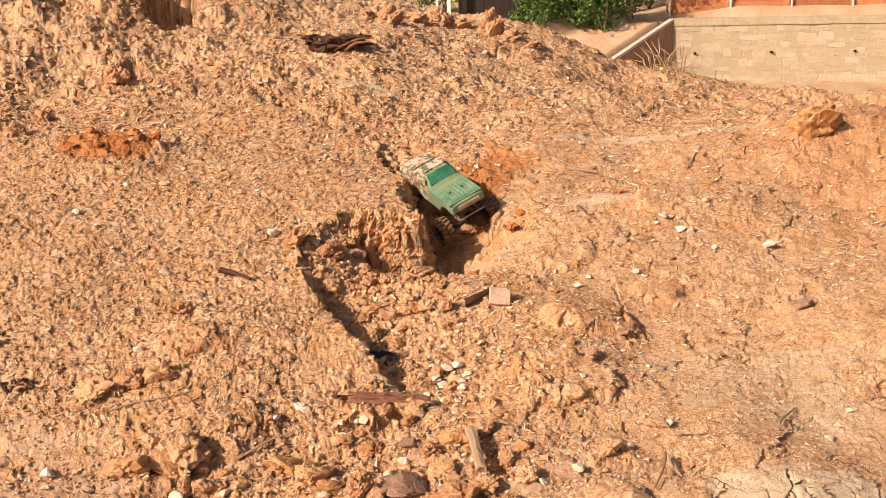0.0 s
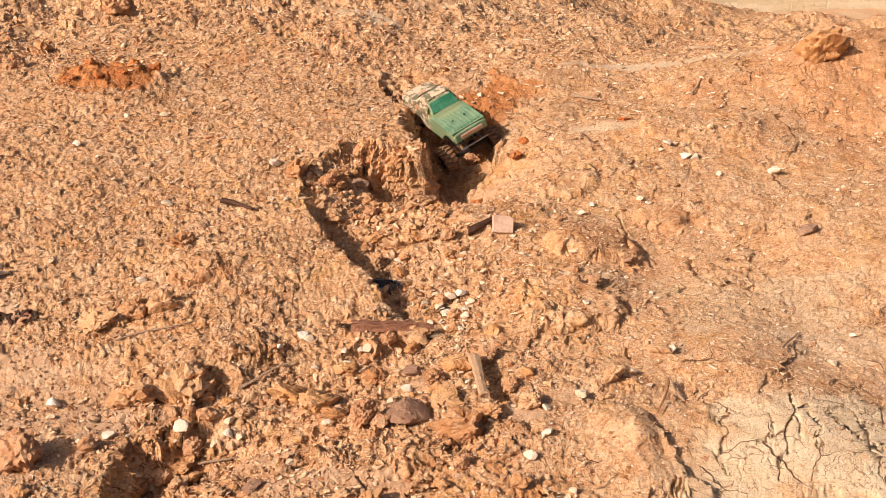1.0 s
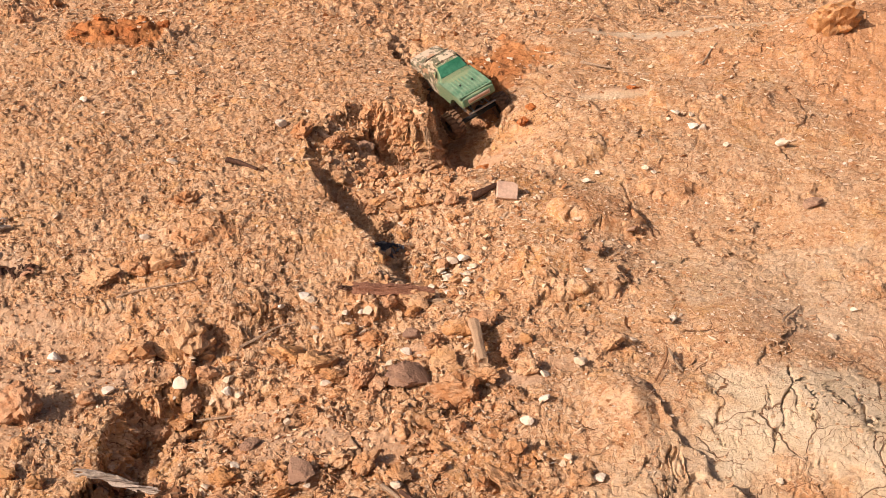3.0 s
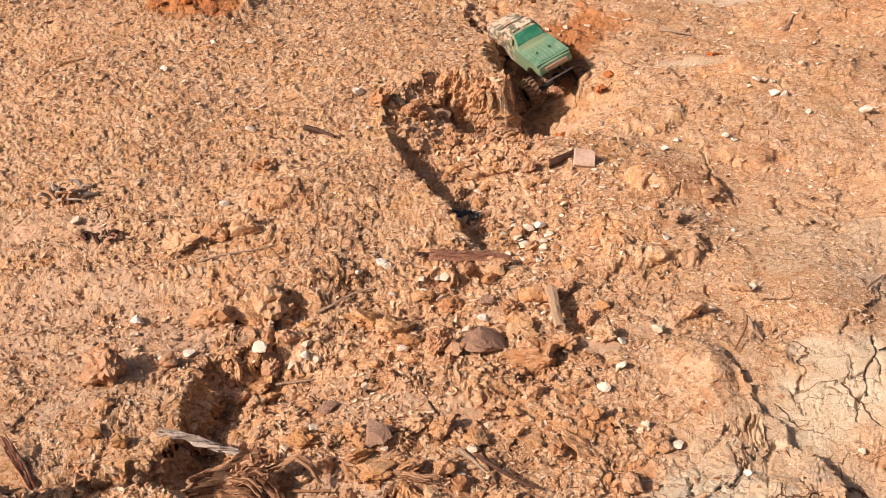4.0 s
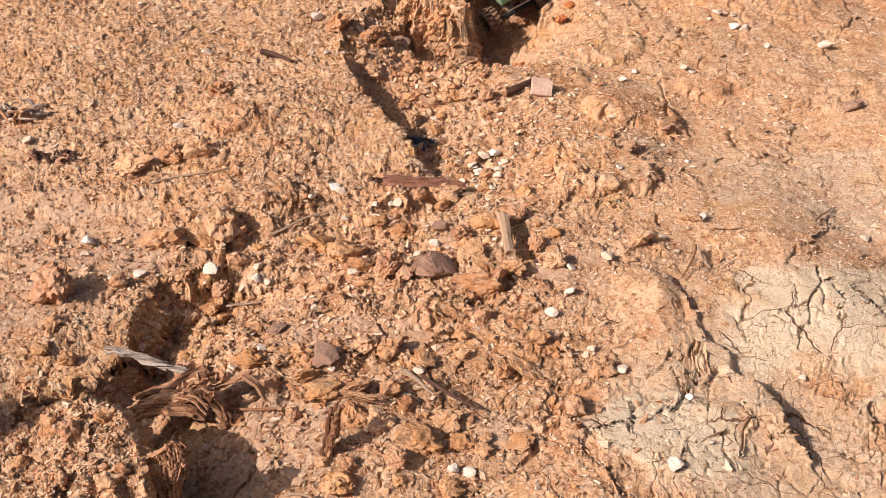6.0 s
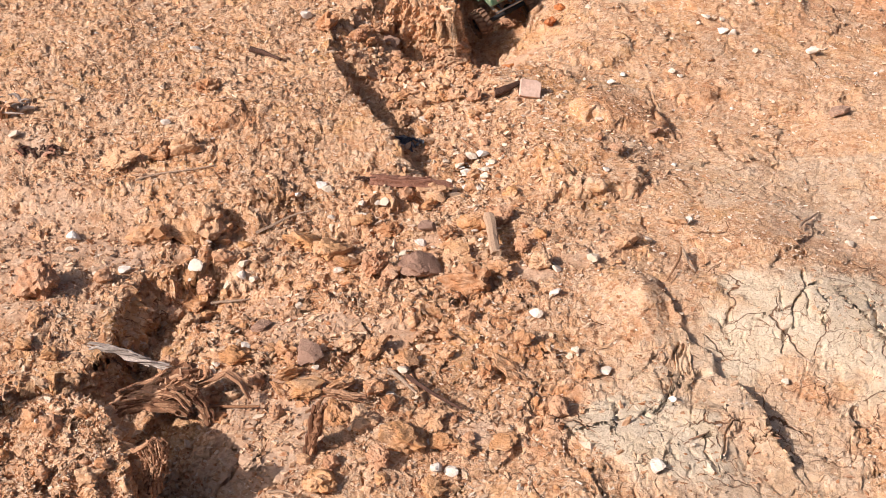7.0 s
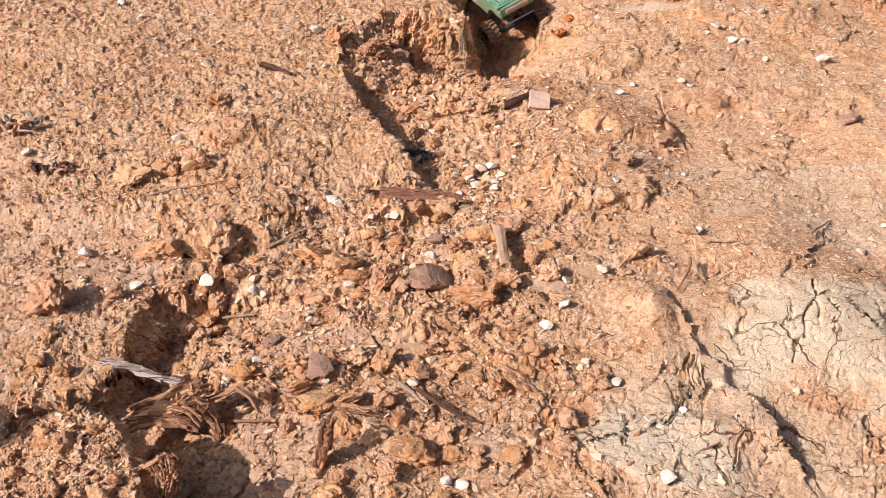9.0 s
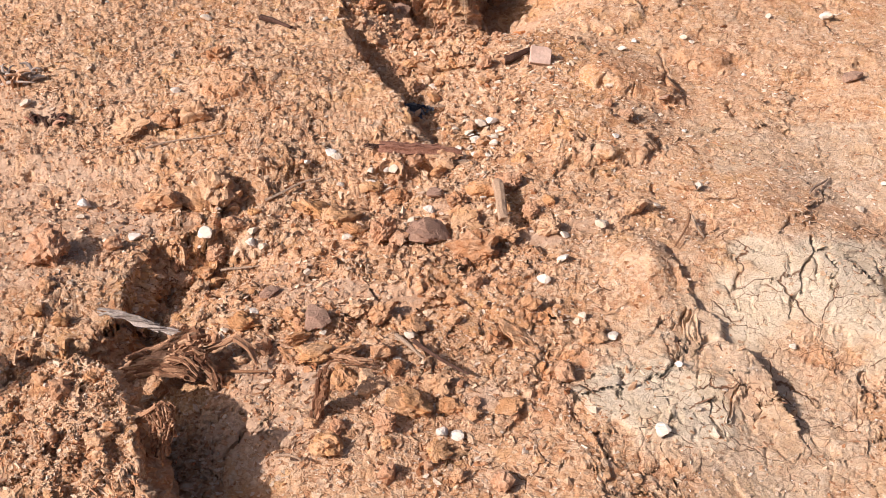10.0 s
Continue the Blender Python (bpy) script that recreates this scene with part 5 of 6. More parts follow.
stick("dark_stick", WOOD_DARK, 0.016, 3.069, 0.080, 3.118, 0.026, "short dark burnt stick beside the paver", "stick", seed=7, rise0=0.004)
fibrous("grey_branch", FIBRE_GREY, -0.71, 2.0, -0.58, 1.99, 0.022, "weathered grey branch twisted like rope over the hollow", "branch", seed=8, strands=15, twist=6.0, fray=0.1, line=[(-0.735, 2.005, 0.490), (-0.706, 2.0, 0.487), (-0.650, 1.995, 0.474), (-0.575, 1.99, 0.455)])
# the twig added at (0.384, 4.044) stands in for a dark crack
for k, (x0, y0, x1, y1, w, up) in enumerate(((0.425, 2.40, 0.385, 2.29, 0.006, 0.03), (0.435, 2.426, 0.452, 2.348, 0.007, 0.01), (-0.508, 2.491, -0.393, 2.566, 0.008, 0.01),
                                             (-1.499, 3.644, -1.432, 3.696, 0.010, 0.0), (-0.814, 2.620, -0.635, 2.671, 0.006, 0.004), (-0.579, 2.326, -0.490, 2.316, 0.006, 0.004),
                                             (-0.063, 2.877, -0.014, 2.809, 0.006, 0.01), (0.701, 2.522, 0.766, 2.634, 0.006, 0.01),
                                             (0.384, 4.044, 0.480, 4.005, 0.011, 0.004), (0.896, 4.90, 0.93, 4.74, 0.007, 0.0), (0.777, 4.003, 0.854, 4.154, 0.010, 0.004),
                                             (0.886, 4.628, 0.948, 4.512, 0.016, 0.0), (1.50, 5.3, 1.60, 5.1, 0.016, 0.0), (-0.162, 1.984, -0.094, 1.926, 0.008, 0.012))):
    stick("twig", WOOD_GREY if k % 3 else WOOD_BROWN, x0, y0, x1, y1, w, "thin dry twig lying on the soil", "twig", "dry twigs", seed=20 + k, rise0=up, rise1=up * 0.3, bend=0.06, sides=6)
ROOT_LINES = (([(-0.640, 1.905, 0.43), (-0.612, 1.90, 0.453), (-0.569, 1.90, 0.484), (-0.520, 1.90, 0.505)], 0.024), ([(-0.650, 1.885, 0.44), (-0.600, 1.88, 0.455), (-0.566, 1.88, 0.463), (-0.496, 1.88, 0.480)], 0.030),
              ([(-0.655, 1.865, 0.43), (-0.600, 1.86, 0.447), (-0.561, 1.86, 0.451), (-0.510, 1.86, 0.437)], 0.022), ([(-0.530, 1.872, 0.487), (-0.505, 1.87, 0.480), (-0.488, 1.865, 0.455), (-0.467, 1.85, 0.428)], 0.024),
              ([(-0.560, 1.885, 0.47), (-0.535, 1.89, 0.49), (-0.515, 1.90, 0.500), (-0.500, 1.915, 0.492)], 0.034),
              ([(-0.640, 1.64, 0.485), (-0.59, 1.62, 0.497), (-0.527, 1.62, 0.507), (-0.499, 1.62, 0.528)], 0.020), ([(-0.520, 1.62, 0.520), (-0.512, 1.61, 0.512), (-0.510, 1.605, 0.49), (-0.506, 1.60, 0.450)], 0.022),
              ([(-0.500, 1.62, 0.532), (-0.490, 1.615, 0.524), (-0.488, 1.61, 0.50), (-0.492, 1.605, 0.470)], 0.020), ([(-0.510, 1.62, 0.528), (-0.502, 1.615, 0.520), (-0.499, 1.606, 0.49), (-0.498, 1.60, 0.445)], 0.022),
              ([(-0.600, 1.90, 0.440), (-0.560, 1.875, 0.470), (-0.530, 1.86, 0.478), (-0.500, 1.85, 0.455)], 0.016), ([(-0.640, 1.87, 0.46), (-0.590, 1.90, 0.470), (-0.550, 1.91, 0.463), (-0.500, 1.90, 0.465)], 0.018))
for k, (line, w) in enumerate(ROOT_LINES):
    fibrous("rotten_root", FIBRE_BROWN, *line[0][:2], *line[-1][:2], w, "rotten fibrous brown root jutting from the hollow", "root", "rotten roots", seed=50 + k, strands=22, fray=0.9, line=line)
fibrous("grey_root", FIBRE_BROWN, -0.50, 1.90, -0.40, 1.89, 0.020, "forked grey-brown root hooked over the sand", "root", seed=69, strands=14, fray=0.4, line=[(-0.510, 1.90, 0.470), (-0.450, 1.91, 0.497), (-0.423, 1.90, 0.486), (-0.404, 1.89, 0.455)])
fibrous("wooden_stub", FIBRE_BROWN, -0.277, 1.86, -0.287, 1.81, 0.034, "weathered brown wooden stub standing in the sand", "stub", seed=70, strands=18, fray=0.1, line=[(-0.262, 1.79, 0.512), (-0.268, 1.786, 0.48), (-0.275, 1.78, 0.45), (-0.28, 1.776, 0.405)])
fibrous("board", FIBRE_BROWN, -0.274, 1.900, -0.195, 1.890, 0.022, "short weathered brown board end", "board", seed=71, rise0=0.015, rise1=0.012, strands=10)
stick("dark_stick", WOOD_DARK, -0.125, 1.955, -0.019, 1.886, 0.009, "long dark twig over the rubble", "stick", seed=72, rise0=0.012, rise1=0.012)
stick("dark_stick", WOOD_BROWN, -0.486, 1.895, -0.384, 1.873, 0.008, "brown crooked stick on the sand", "stick", seed=73, rise0=0.003, rise1=0.01)
stick("pale_twig", WOOD_PALE, -0.333, 1.672, -0.285, 1.655, 0.007, "pale peeled twig between clods", "twig", seed=74, rise0=0.03, rise1=0.03, bend=0.15, sides=6)
stick("pale_twig", WOOD_PALE, -0.623, 1.760, -0.590, 1.79, 0.006, "pale peeled twig over the hollow", "twig", seed=75, rise0=0.03, rise1=0.045, bend=0.15, sides=6)
stick("grey_root", WOOD_GREY, -0.775, 1.77, -0.755, 1.84, 0.012, "grey forked root sticking up from the clods", "root", seed=76, rise0=0.0, rise1=0.05, bend=0.15)
fibrous("dark_plank", FIBRE_RED, -1.0, 1.95, -0.93, 1.90, 0.022, "dark thin plank end leaning over the clods", "plank", seed=77, strands=12, fray=0.05, line=[(-1.03, 1.975, 0.490), (-0.997, 1.95, 0.453), (-0.964, 1.925, 0.415), (-0.931, 1.90, 0.378)])
# dried stumps at the bank's foot: twisted fibres round a hollow
for cx, cy, s, dark in ((-1.209, 2.872, 1.2, 0), (-0.507, 5.294, 2.3, 2), (-1.078, 2.718, 0.85, 1)):
    stump = new("root_stump")
    stump.location = (cx, cy, ground_z(cx, cy))
    tagged(stump, "dark dead root clump lying on the heap" if dark > 1 else "dark broken bark stump in the soil" if dark else "dried grey root stump with curled fibres in the soil", "root stump", "root stumps")
    rg = random.Random(90 + dark)
    for k in range(56 if dark > 1 else 30):
        a = rg.uniform(0, 6.28)
        r0, h, turn, lean_x = s * rg.uniform(0.012, 0.042), s * rg.uniform(0.02, 0.062) * (0.42 if dark > 1 else 0.62), rg.uniform(-0.8, 0.8) * 2.0, s * rg.uniform(-0.02, 0.03)
        q = [(math.cos(a + turn * u) * r0 * (1 + 0.7 * u * u) + lean_x * u, math.sin(a + turn * u) * r0 * 0.7 * (1 + 0.5 * u), -0.012 + h * math.sin(1.9 * u)) for u in (0.0, 0.2, 0.4, 0.6, 0.8, 1.0)]
        w = s * rg.uniform(0.0022, 0.0062)
        part("fibre", tube(q, [w, w * 1.15, w, w * 0.9, w * 0.7, w * 0.3], 6, 0.3, 200 + k), (WOOD_DARK if k % 4 else FIBRE_RED) if dark else (FIBRE_GREY if k % 3 else FIBRE_BROWN), stump)

# pinkish paver fragment, tilted in the gully
bm = bmesh.new()
add_box(bm, (0.054, 0.022, 0.046))
bmesh.ops.subdivide_edges(bm, edges=bm.edges[:], cuts=3, use_grid_fill=True)
for v in bm.verts:
    v.co += 0.0022 * Vector(noise.noise_vector(v.co * 60))
    if v.co.x > 0.02 and v.co.z > 0.018:
        v.co.z -= 0.006
bevel_all(bm, 0.0012)
ob = tagged(part("paver_fragment", bm, PINK), "broken pinkish paver fragment lying in the gully", "paver")
ob.matrix_world = pose(0.106, 3.085, ground_z(0.106, 3.085) + 0.016, -30, 8, 8)

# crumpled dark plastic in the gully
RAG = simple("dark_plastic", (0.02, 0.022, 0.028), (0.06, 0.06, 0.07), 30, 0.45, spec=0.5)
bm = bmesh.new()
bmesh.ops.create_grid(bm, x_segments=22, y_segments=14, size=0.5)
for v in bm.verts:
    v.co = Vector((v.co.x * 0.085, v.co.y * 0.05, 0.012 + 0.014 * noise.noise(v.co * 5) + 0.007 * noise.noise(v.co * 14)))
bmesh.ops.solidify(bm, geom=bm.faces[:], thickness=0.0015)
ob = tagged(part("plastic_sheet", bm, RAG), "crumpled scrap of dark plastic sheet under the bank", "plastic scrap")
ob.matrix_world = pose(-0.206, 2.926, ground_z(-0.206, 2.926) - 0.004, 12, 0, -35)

rg = random.Random(57)
SHRED = simple("grey_plastic_shred", (0.20, 0.19, 0.18), (0.34, 0.31, 0.28), 40, 0.5, spec=0.5)
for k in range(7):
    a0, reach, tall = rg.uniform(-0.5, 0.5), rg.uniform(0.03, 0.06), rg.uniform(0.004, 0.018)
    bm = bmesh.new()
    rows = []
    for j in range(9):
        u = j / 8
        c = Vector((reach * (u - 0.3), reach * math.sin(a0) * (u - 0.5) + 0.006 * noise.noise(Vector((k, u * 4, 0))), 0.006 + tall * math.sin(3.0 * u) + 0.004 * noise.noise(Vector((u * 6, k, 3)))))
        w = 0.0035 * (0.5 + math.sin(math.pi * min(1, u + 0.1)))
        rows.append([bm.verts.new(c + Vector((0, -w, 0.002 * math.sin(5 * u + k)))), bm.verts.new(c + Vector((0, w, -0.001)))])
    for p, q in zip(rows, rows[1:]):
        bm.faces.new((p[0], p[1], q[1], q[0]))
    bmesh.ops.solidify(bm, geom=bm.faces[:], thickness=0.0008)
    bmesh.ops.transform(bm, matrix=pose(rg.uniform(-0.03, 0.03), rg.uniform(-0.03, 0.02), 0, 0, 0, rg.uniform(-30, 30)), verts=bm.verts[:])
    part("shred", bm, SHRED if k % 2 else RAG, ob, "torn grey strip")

# ---- the toy truck ----


def camo_paint():
    m, n, l, b = material("camouflage_paint", 0.45, 0, 0.4)
    pos = n.new("ShaderNodeTexCoord").outputs["Object"]
    sep = n.new("ShaderNodeSeparateXYZ")
    l.new(pos, sep.inputs[0])
    mp = n.new("ShaderNodeMapping")
    mp.inputs["Scale"].default_value = (1, 0.55, 1)
    mp.inputs["Rotation"].default_value = (0.4, 0.3, 0.6)
    l.new(pos, mp.inputs[0])
    a, c, f = noise_node(n, l, 38, 3, mp.outputs[0], 0.65), noise_node(n, l, 24, 3, mp.outputs[0]), noise_node(n, l, 220, 3, pos)
    col = mix(n, l, ramp(n, l, a, [(0.50, (0, 0, 0)), (0.53, (1, 1, 1))]), (0.52, 0.44, 0.32), (0.045, 0.075, 0.045))
    col = mix(n, l, ramp(n, l, c, [(0.57, (0, 0, 0)), (0.60, (1, 1, 1))]), col, (0.40, 0.22, 0.13))
    stroke = noise_node(n, l, 55, 2, mp.outputs[0])
    col = mix(n, l, ramp(n, l, stroke, [(0.57, (0, 0, 0)), (0.60, (1, 1, 1)), (0.64, (1, 1, 1)), (0.67, (0, 0, 0))]), col, (0.05, 0.045, 0.035))
    # the camouflage gives way to green behind the cab
    back = n.new("ShaderNodeMapRange")
    back.inputs[1].default_value, back.inputs[2].default_value = 0.045, -0.035
    l.new(sep.outputs[1], back.inputs[0])
    add = n.new("ShaderNodeMath")
    add.operation = "MULTIPLY_ADD"
    l.new(a, add.inputs[0])
    add.inputs[1].default_value = 0.8
    l.new(back.outputs[0], add.inputs[2])
    col = mix(n, l, ramp(n, l, add.outputs[0], [(0.86, (0, 0, 0)), (0.98, (1, 1, 1))]), col, (0.11, 0.23, 0.12))
    dust = ramp(n, l, f, [(0.38, (0.08, 0.08, 0.08)), (0.70, (0.45, 0.45, 0.45))])
    l.new(mix(n, l, dust, col, (0.50, 0.34, 0.20)), b.inputs["Base Color"])
    return m


CAMO = camo_paint()
GREEN = simple("dusty_green_paint", (0.075, 0.19, 0.11), (0.20, 0.29, 0.18), 40, 0.5, spec=0.4, relief=0.1)
GREEN_DK = simple("deep_green_plastic", (0.012, 0.12, 0.062), (0.05, 0.21, 0.12), 45, 0.3, spec=0.5, relief=0.05)
TYRE = simple("muddy_rubber", (0.30, 0.17, 0.09), (0.15, 0.085, 0.05), 60, 0.95, relief=0.5)
BLACK = simple("black_nylon", (0.012, 0.012, 0.012), (0.03, 0.026, 0.022), 50, 0.6)
STEEL = simple("worn_steel", (0.45, 0.44, 0.42), (0.30, 0.27, 0.24), 60, 0.4, 0.9)
PLATE_W = simple("faded_white_label", (0.60, 0.50, 0.40), (0.52, 0.36, 0.28), 60, 0.6)
PLATE_R = simple("faded_red_label", (0.40, 0.20, 0.13), (0.46, 0.28, 0.18), 60, 0.6)


def build_truck():
    truck = new("toy_truck")
    tagged(truck, "green and camouflage remote-control toy pickup truck with muddy tyres", "toy truck")
    hw = 0.0585
    # side outline with the two wheel arches
    side = [(-0.166, 0.104)]
    for cy in (-0.118, 0.118):
        side += [(cy + 0.050 * math.cos(a), 0.058 + 0.050 * math.sin(a)) for a in [math.pi - (1.05 if cy < 0 else 0.35) - k * (math.pi - (1.4 if cy < 0 else 0.7)) / 8 for k in range(9)]]
    side += [(0.184, 0.085), (0.192, 0.104), (0.182, 0.124), (0.098, 0.136), (0.062, 0.168), (0.045, 0.173), (0.006, 0.172), (-0.040, 0.133), (-0.164, 0.126), (-0.166, 0.110)]
    bm = bmesh.new()
    rows = []
    for t in (-1.0, -0.93, -0.5, 0.0, 0.5, 0.93, 1.0):
        row = []
        for y, z in side:
            pinch = 1.0 - 0.32 * max(0.0, min(1.0, (z - 0.130) / 0.04)) - 0.10 * max(0.0, (y - 0.12) / 0.07)
            crown = 0.004 * (1 - t * t) if z > 0.12 else 0.0
            inset = 0.985 if abs(t) > 0.99 else 1.0
            row.append(bm.verts.new((hw * t * pinch, y * inset, z + crown - (0.004 if abs(t) > 0.99 and z > 0.12 else 0))))
        rows.append(row)
    n = len(side)
    for a, b in zip(rows, rows[1:]):
        for k in range(n):
            bm.faces.new((a[k], a[(k + 1) % n], b[(k + 1) % n], b[k]))
    bm.faces.new(rows[0])
    bm.faces.new(rows[-1][::-1])
    bmesh.ops.triangulate(bm, faces=[f for f in bm.faces if len(f.verts) > 4])
    bmesh.ops.recalc_face_normals(bm, faces=bm.faces[:])
    body = part("body", bm, CAMO, truck, "camouflage painted shell, green towards the tail")
    # load bed with raised ribs inside a rim
    bm = bmesh.new()
    add_box(bm, (0.108, 0.112, 0.004), pose(0, -0.098, 0.1325))
    bevel_all(bm, 0.0008)
    bed = part("load_bed", bm, GREEN, truck, "dusty green ribbed load bed")
    for k in range(8):
        bm = bmesh.new()
        add_box(bm, (0.0058, 0.088, 0.004), pose(-0.0435 + 0.0124 * k, -0.104, 0.1364))
        bevel_all(bm, 0.0008)
        part("rib", bm, GREEN, bed)
    for sx in (-1, 1):
        bm = bmesh.new()
        add_box(bm, (0.007, 0.136, 0.010), pose(sx * 0.0562, -0.090, 0.133))
        bevel_all(bm, 0.002, 2)
        part("bed_rail", bm, GREEN, truck)
        bm = bmesh.new()
        bmesh.ops.create_cone(bm, cap_ends=True, segments=10, radius1=0.003, radius2=0.003, depth=0.004, matrix=pose(sx * 0.022, -0.100, 0.1395))
        part("body_pin", bm, BLACK, truck)
    bm = bmesh.new()
    add_box(bm, (0.112, 0.006, 0.024), pose(0, -0.167, 0.1215, -6, 0, 0))
    bevel_all(bm, 0.0015, 2)
    gate = part("tailgate", bm, GREEN, truck)
    bm = bmesh.new()
    add_box(bm, (0.078, 0.002, 0.013), pose(0, -0.171, 0.121, -6, 0, 0))
    part("label_plate", bm, PLATE_W, gate, "faded white label on the tailgate")
    for k, w in enumerate((0.022, 0.030, 0.018)):
        bm = bmesh.new()
        add_box(bm, (w, 0.0015, 0.006), pose(-0.026 + 0.026 * k, -0.1725, 0.121, -6, 0, 0))
        part("label_bar", bm, PLATE_R, gate)
    # cab back window, roof and screens
    bm = bmesh.new()
    add_box(bm, (0.096, 0.038, 0.003), pose(0, -0.0145, 0.1575, 41, 0, 0))
    for v in bm.verts:
        if v.co.z > 0.156:
            v.co.x *= 0.84
    bevel_all(bm, 0.001)
    part("rear_window", bm, GREEN_DK, truck, "glossy deep green rear window")
    bm = bmesh.new()
    add_box(bm, (0.082, 0.034, 0.003), pose(0, 0.024, 0.1775))
    bevel_all(bm, 0.0012, 2)
    part("roof_panel", bm, CAMO, truck)
    for y, z, w, a in ((0.082, 0.1535, 0.084, -49),):
        bm = bmesh.new()
        add_box(bm, (w, 0.040, 0.002), pose(0, y, z + 0.004, a + 7, 0, 0))
        bevel_all(bm, 0.0008)
        part("windscreen", bm, CAMO, truck)
    for sx in (-1, 1):
        bm = bmesh.new()
        add_box(bm, (0.003, 0.050, 0.020), pose(sx * 0.0530, 0.022, 0.150, 0, sx * -20, 0))
        bevel_all(bm, 0.0008)
        part("side_window", bm, CAMO, truck)
        bm = bmesh.new()
        bmesh.ops.create_uvsphere(bm, u_segments=12, v_segments=8, radius=0.009, matrix=pose(sx * 0.045, 0.186, 0.108) @ Matrix.Diagonal((1, 0.4, 0.8, 1)))
        part("headlight", bm, STEEL, truck, smooth=True)
    # chassis, axles and links
    bm = bmesh.new()
    for sx in (-1, 1):
        add_box(bm, (0.006, 0.30, 0.014), pose(sx * 0.024, 0.012, 0.074))
    add_box(bm, (0.052, 0.05, 0.022), pose(0, 0.02, 0.070))
    add_box(bm, (0.046, 0.034, 0.02), pose(0, -0.06, 0.078))
    bevel_all(bm, 0.001)
    part("chassis", bm, BLACK, truck)
    bm = bmesh.new()
    add_box(bm, (0.100, 0.006, 0.005), pose(0, -0.170, 0.078))
    for sx in (-1, 1):
        add_box(bm, (0.005, 0.034, 0.005), pose(sx * 0.028, -0.152, 0.078))
    bevel_all(bm, 0.0012)
    part("rear_bumper", bm, STEEL, truck, "bare metal rear bumper bar")
    for cy in (-0.118, 0.118):
        bm = bmesh.new()
        bmesh.ops.create_cone(bm, cap_ends=True, segments=12, radius1=0.007, radius2=0.007, depth=0.150, matrix=pose(0, cy, 0.026, 0, 90, 0))
        bmesh.ops.create_uvsphere(bm, u_segments=12, v_segments=8, radius=0.016, matrix=pose(0.012, cy, 0.034))
        part("axle", bm, BLACK, truck)
        for sx in (-1, 1):
            bm = bmesh.new()
            bmesh.ops.create_cone(bm, cap_ends=True, segments=10, radius1=0.005, radius2=0.005, depth=0.052, matrix=pose(sx * 0.036, cy * 0.86, 0.072, 0, sx * 14, 0))
            bmesh.ops.create_cone(bm, cap_ends=True, segments=8, radius1=0.0028, radius2=0.0028, depth=0.09, matrix=pose(sx * 0.03, cy * 0.55, 0.052, 84 if cy > 0 else 96, 0, 0))
            part("shock_absorber", bm, STEEL, truck)
    # wheels
    for k, (sx, cy, lift) in enumerate(((-1, -0.118, 0.000), (1, -0.118, -0.030), (-1, 0.118, 0.002), (1, 0.118, -0.024))):
        wheel = new("wheel")
        wheel.parent = truck
        wheel.matrix_local = pose(sx * 0.088, cy, 0.034 + lift, 0, 0, 0 if cy < 0 else 10)
        bm = bmesh.new()
        segs = 32
        prof = [(-0.019, 0.024), (-0.021, 0.032), (-0.018, 0.039), (-0.010, 0.0405), (0.010, 0.0405), (0.018, 0.039), (0.021, 0.032), (0.019, 0.024)]
        rings = [[bm.verts.new((px, pr * math.cos(2 * math.pi * j / segs), pr * math.sin(2 * math.pi * j / segs))) for px, pr in prof] for j in range(segs)]
        for j in range(segs):
            a, b = rings[j], rings[(j + 1) % segs]
            for q in range(len(prof)):
                bm.faces.new((a[q], b[q], b[(q + 1) % len(prof)], a[(q + 1) % len(prof)]))
        for j in range(18):
            for s2 in (-1, 1):
                ang = 360 * (j + (0.5 if s2 > 0 else 0)) / 18
                add_box(bm, (0.021, 0.0085, 0.006), pose(0, 0, 0, ang, 0, 0) @ pose(s2 * 0.0105, 0, 0.0418, 0, s2 * 12, s2 * 16))
        bmesh.ops.recalc_face_normals(bm, faces=bm.faces[:])
        tyre = part("tyre", bm, TYRE, wheel, "mud-caked knobbly tyre")
        bm = bmesh.new()
        bmesh.ops.create_cone(bm, cap_ends=True, segments=24, radius1=0.025, radius2=0.025, depth=0.024, matrix=pose(0, 0, 0, 0, 90, 0))
        for j in range(5):
            add_box(bm, (0.006, 0.006, 0.020), pose(0, 0, 0, 72 * j, 0, 0) @ pose(sx * 0.0135, 0, 0.012))
        bmesh.ops.create_cone(bm, cap_ends=True, segments=8, radius1=0.005, radius2=0.004, depth=0.012, matrix=pose(sx * 0.015, 0, 0, 0, 90, 0))
        part("rim", bm, BLACK, wheel)
    return truck


truck = build_truck()
truck.matrix_world = pose(-0.017, 3.868, 0.774, 14.3, -23, 25.5)

# ---- the retaining walls and what stands behind ----
LIMESTONE = rock_material("cream_limestone_block", [(0.0, (0.46, 0.375, 0.24)), (0.5, (0.52, 0.43, 0.29)), (1.0, (0.60, 0.52, 0.39))], (0.50, 0.41, 0.28), 0.92, scale=5, relief=0.4)
MORTAR = simple("sandy_mortar", (0.44, 0.36, 0.23), (0.51, 0.425, 0.29), 3, 0.95)
# wing wall block: its shade is put into a darker brown than LIMESTONE
SHADE_BLOCK = simple("shade_brown_block", (0.30, 0.19, 0.13), (0.40, 0.27, 0.18), 5, 0.95)
CAPSTONE = simple("grey_cap_concrete", (0.50, 0.42, 0.34), (0.60, 0.52, 0.42), 2.5, 0.95)
CEDAR = simple("red_cedar_boards", (0.40, 0.15, 0.065), (0.50, 0.22, 0.10), 6, 0.8, per_object=0.5)
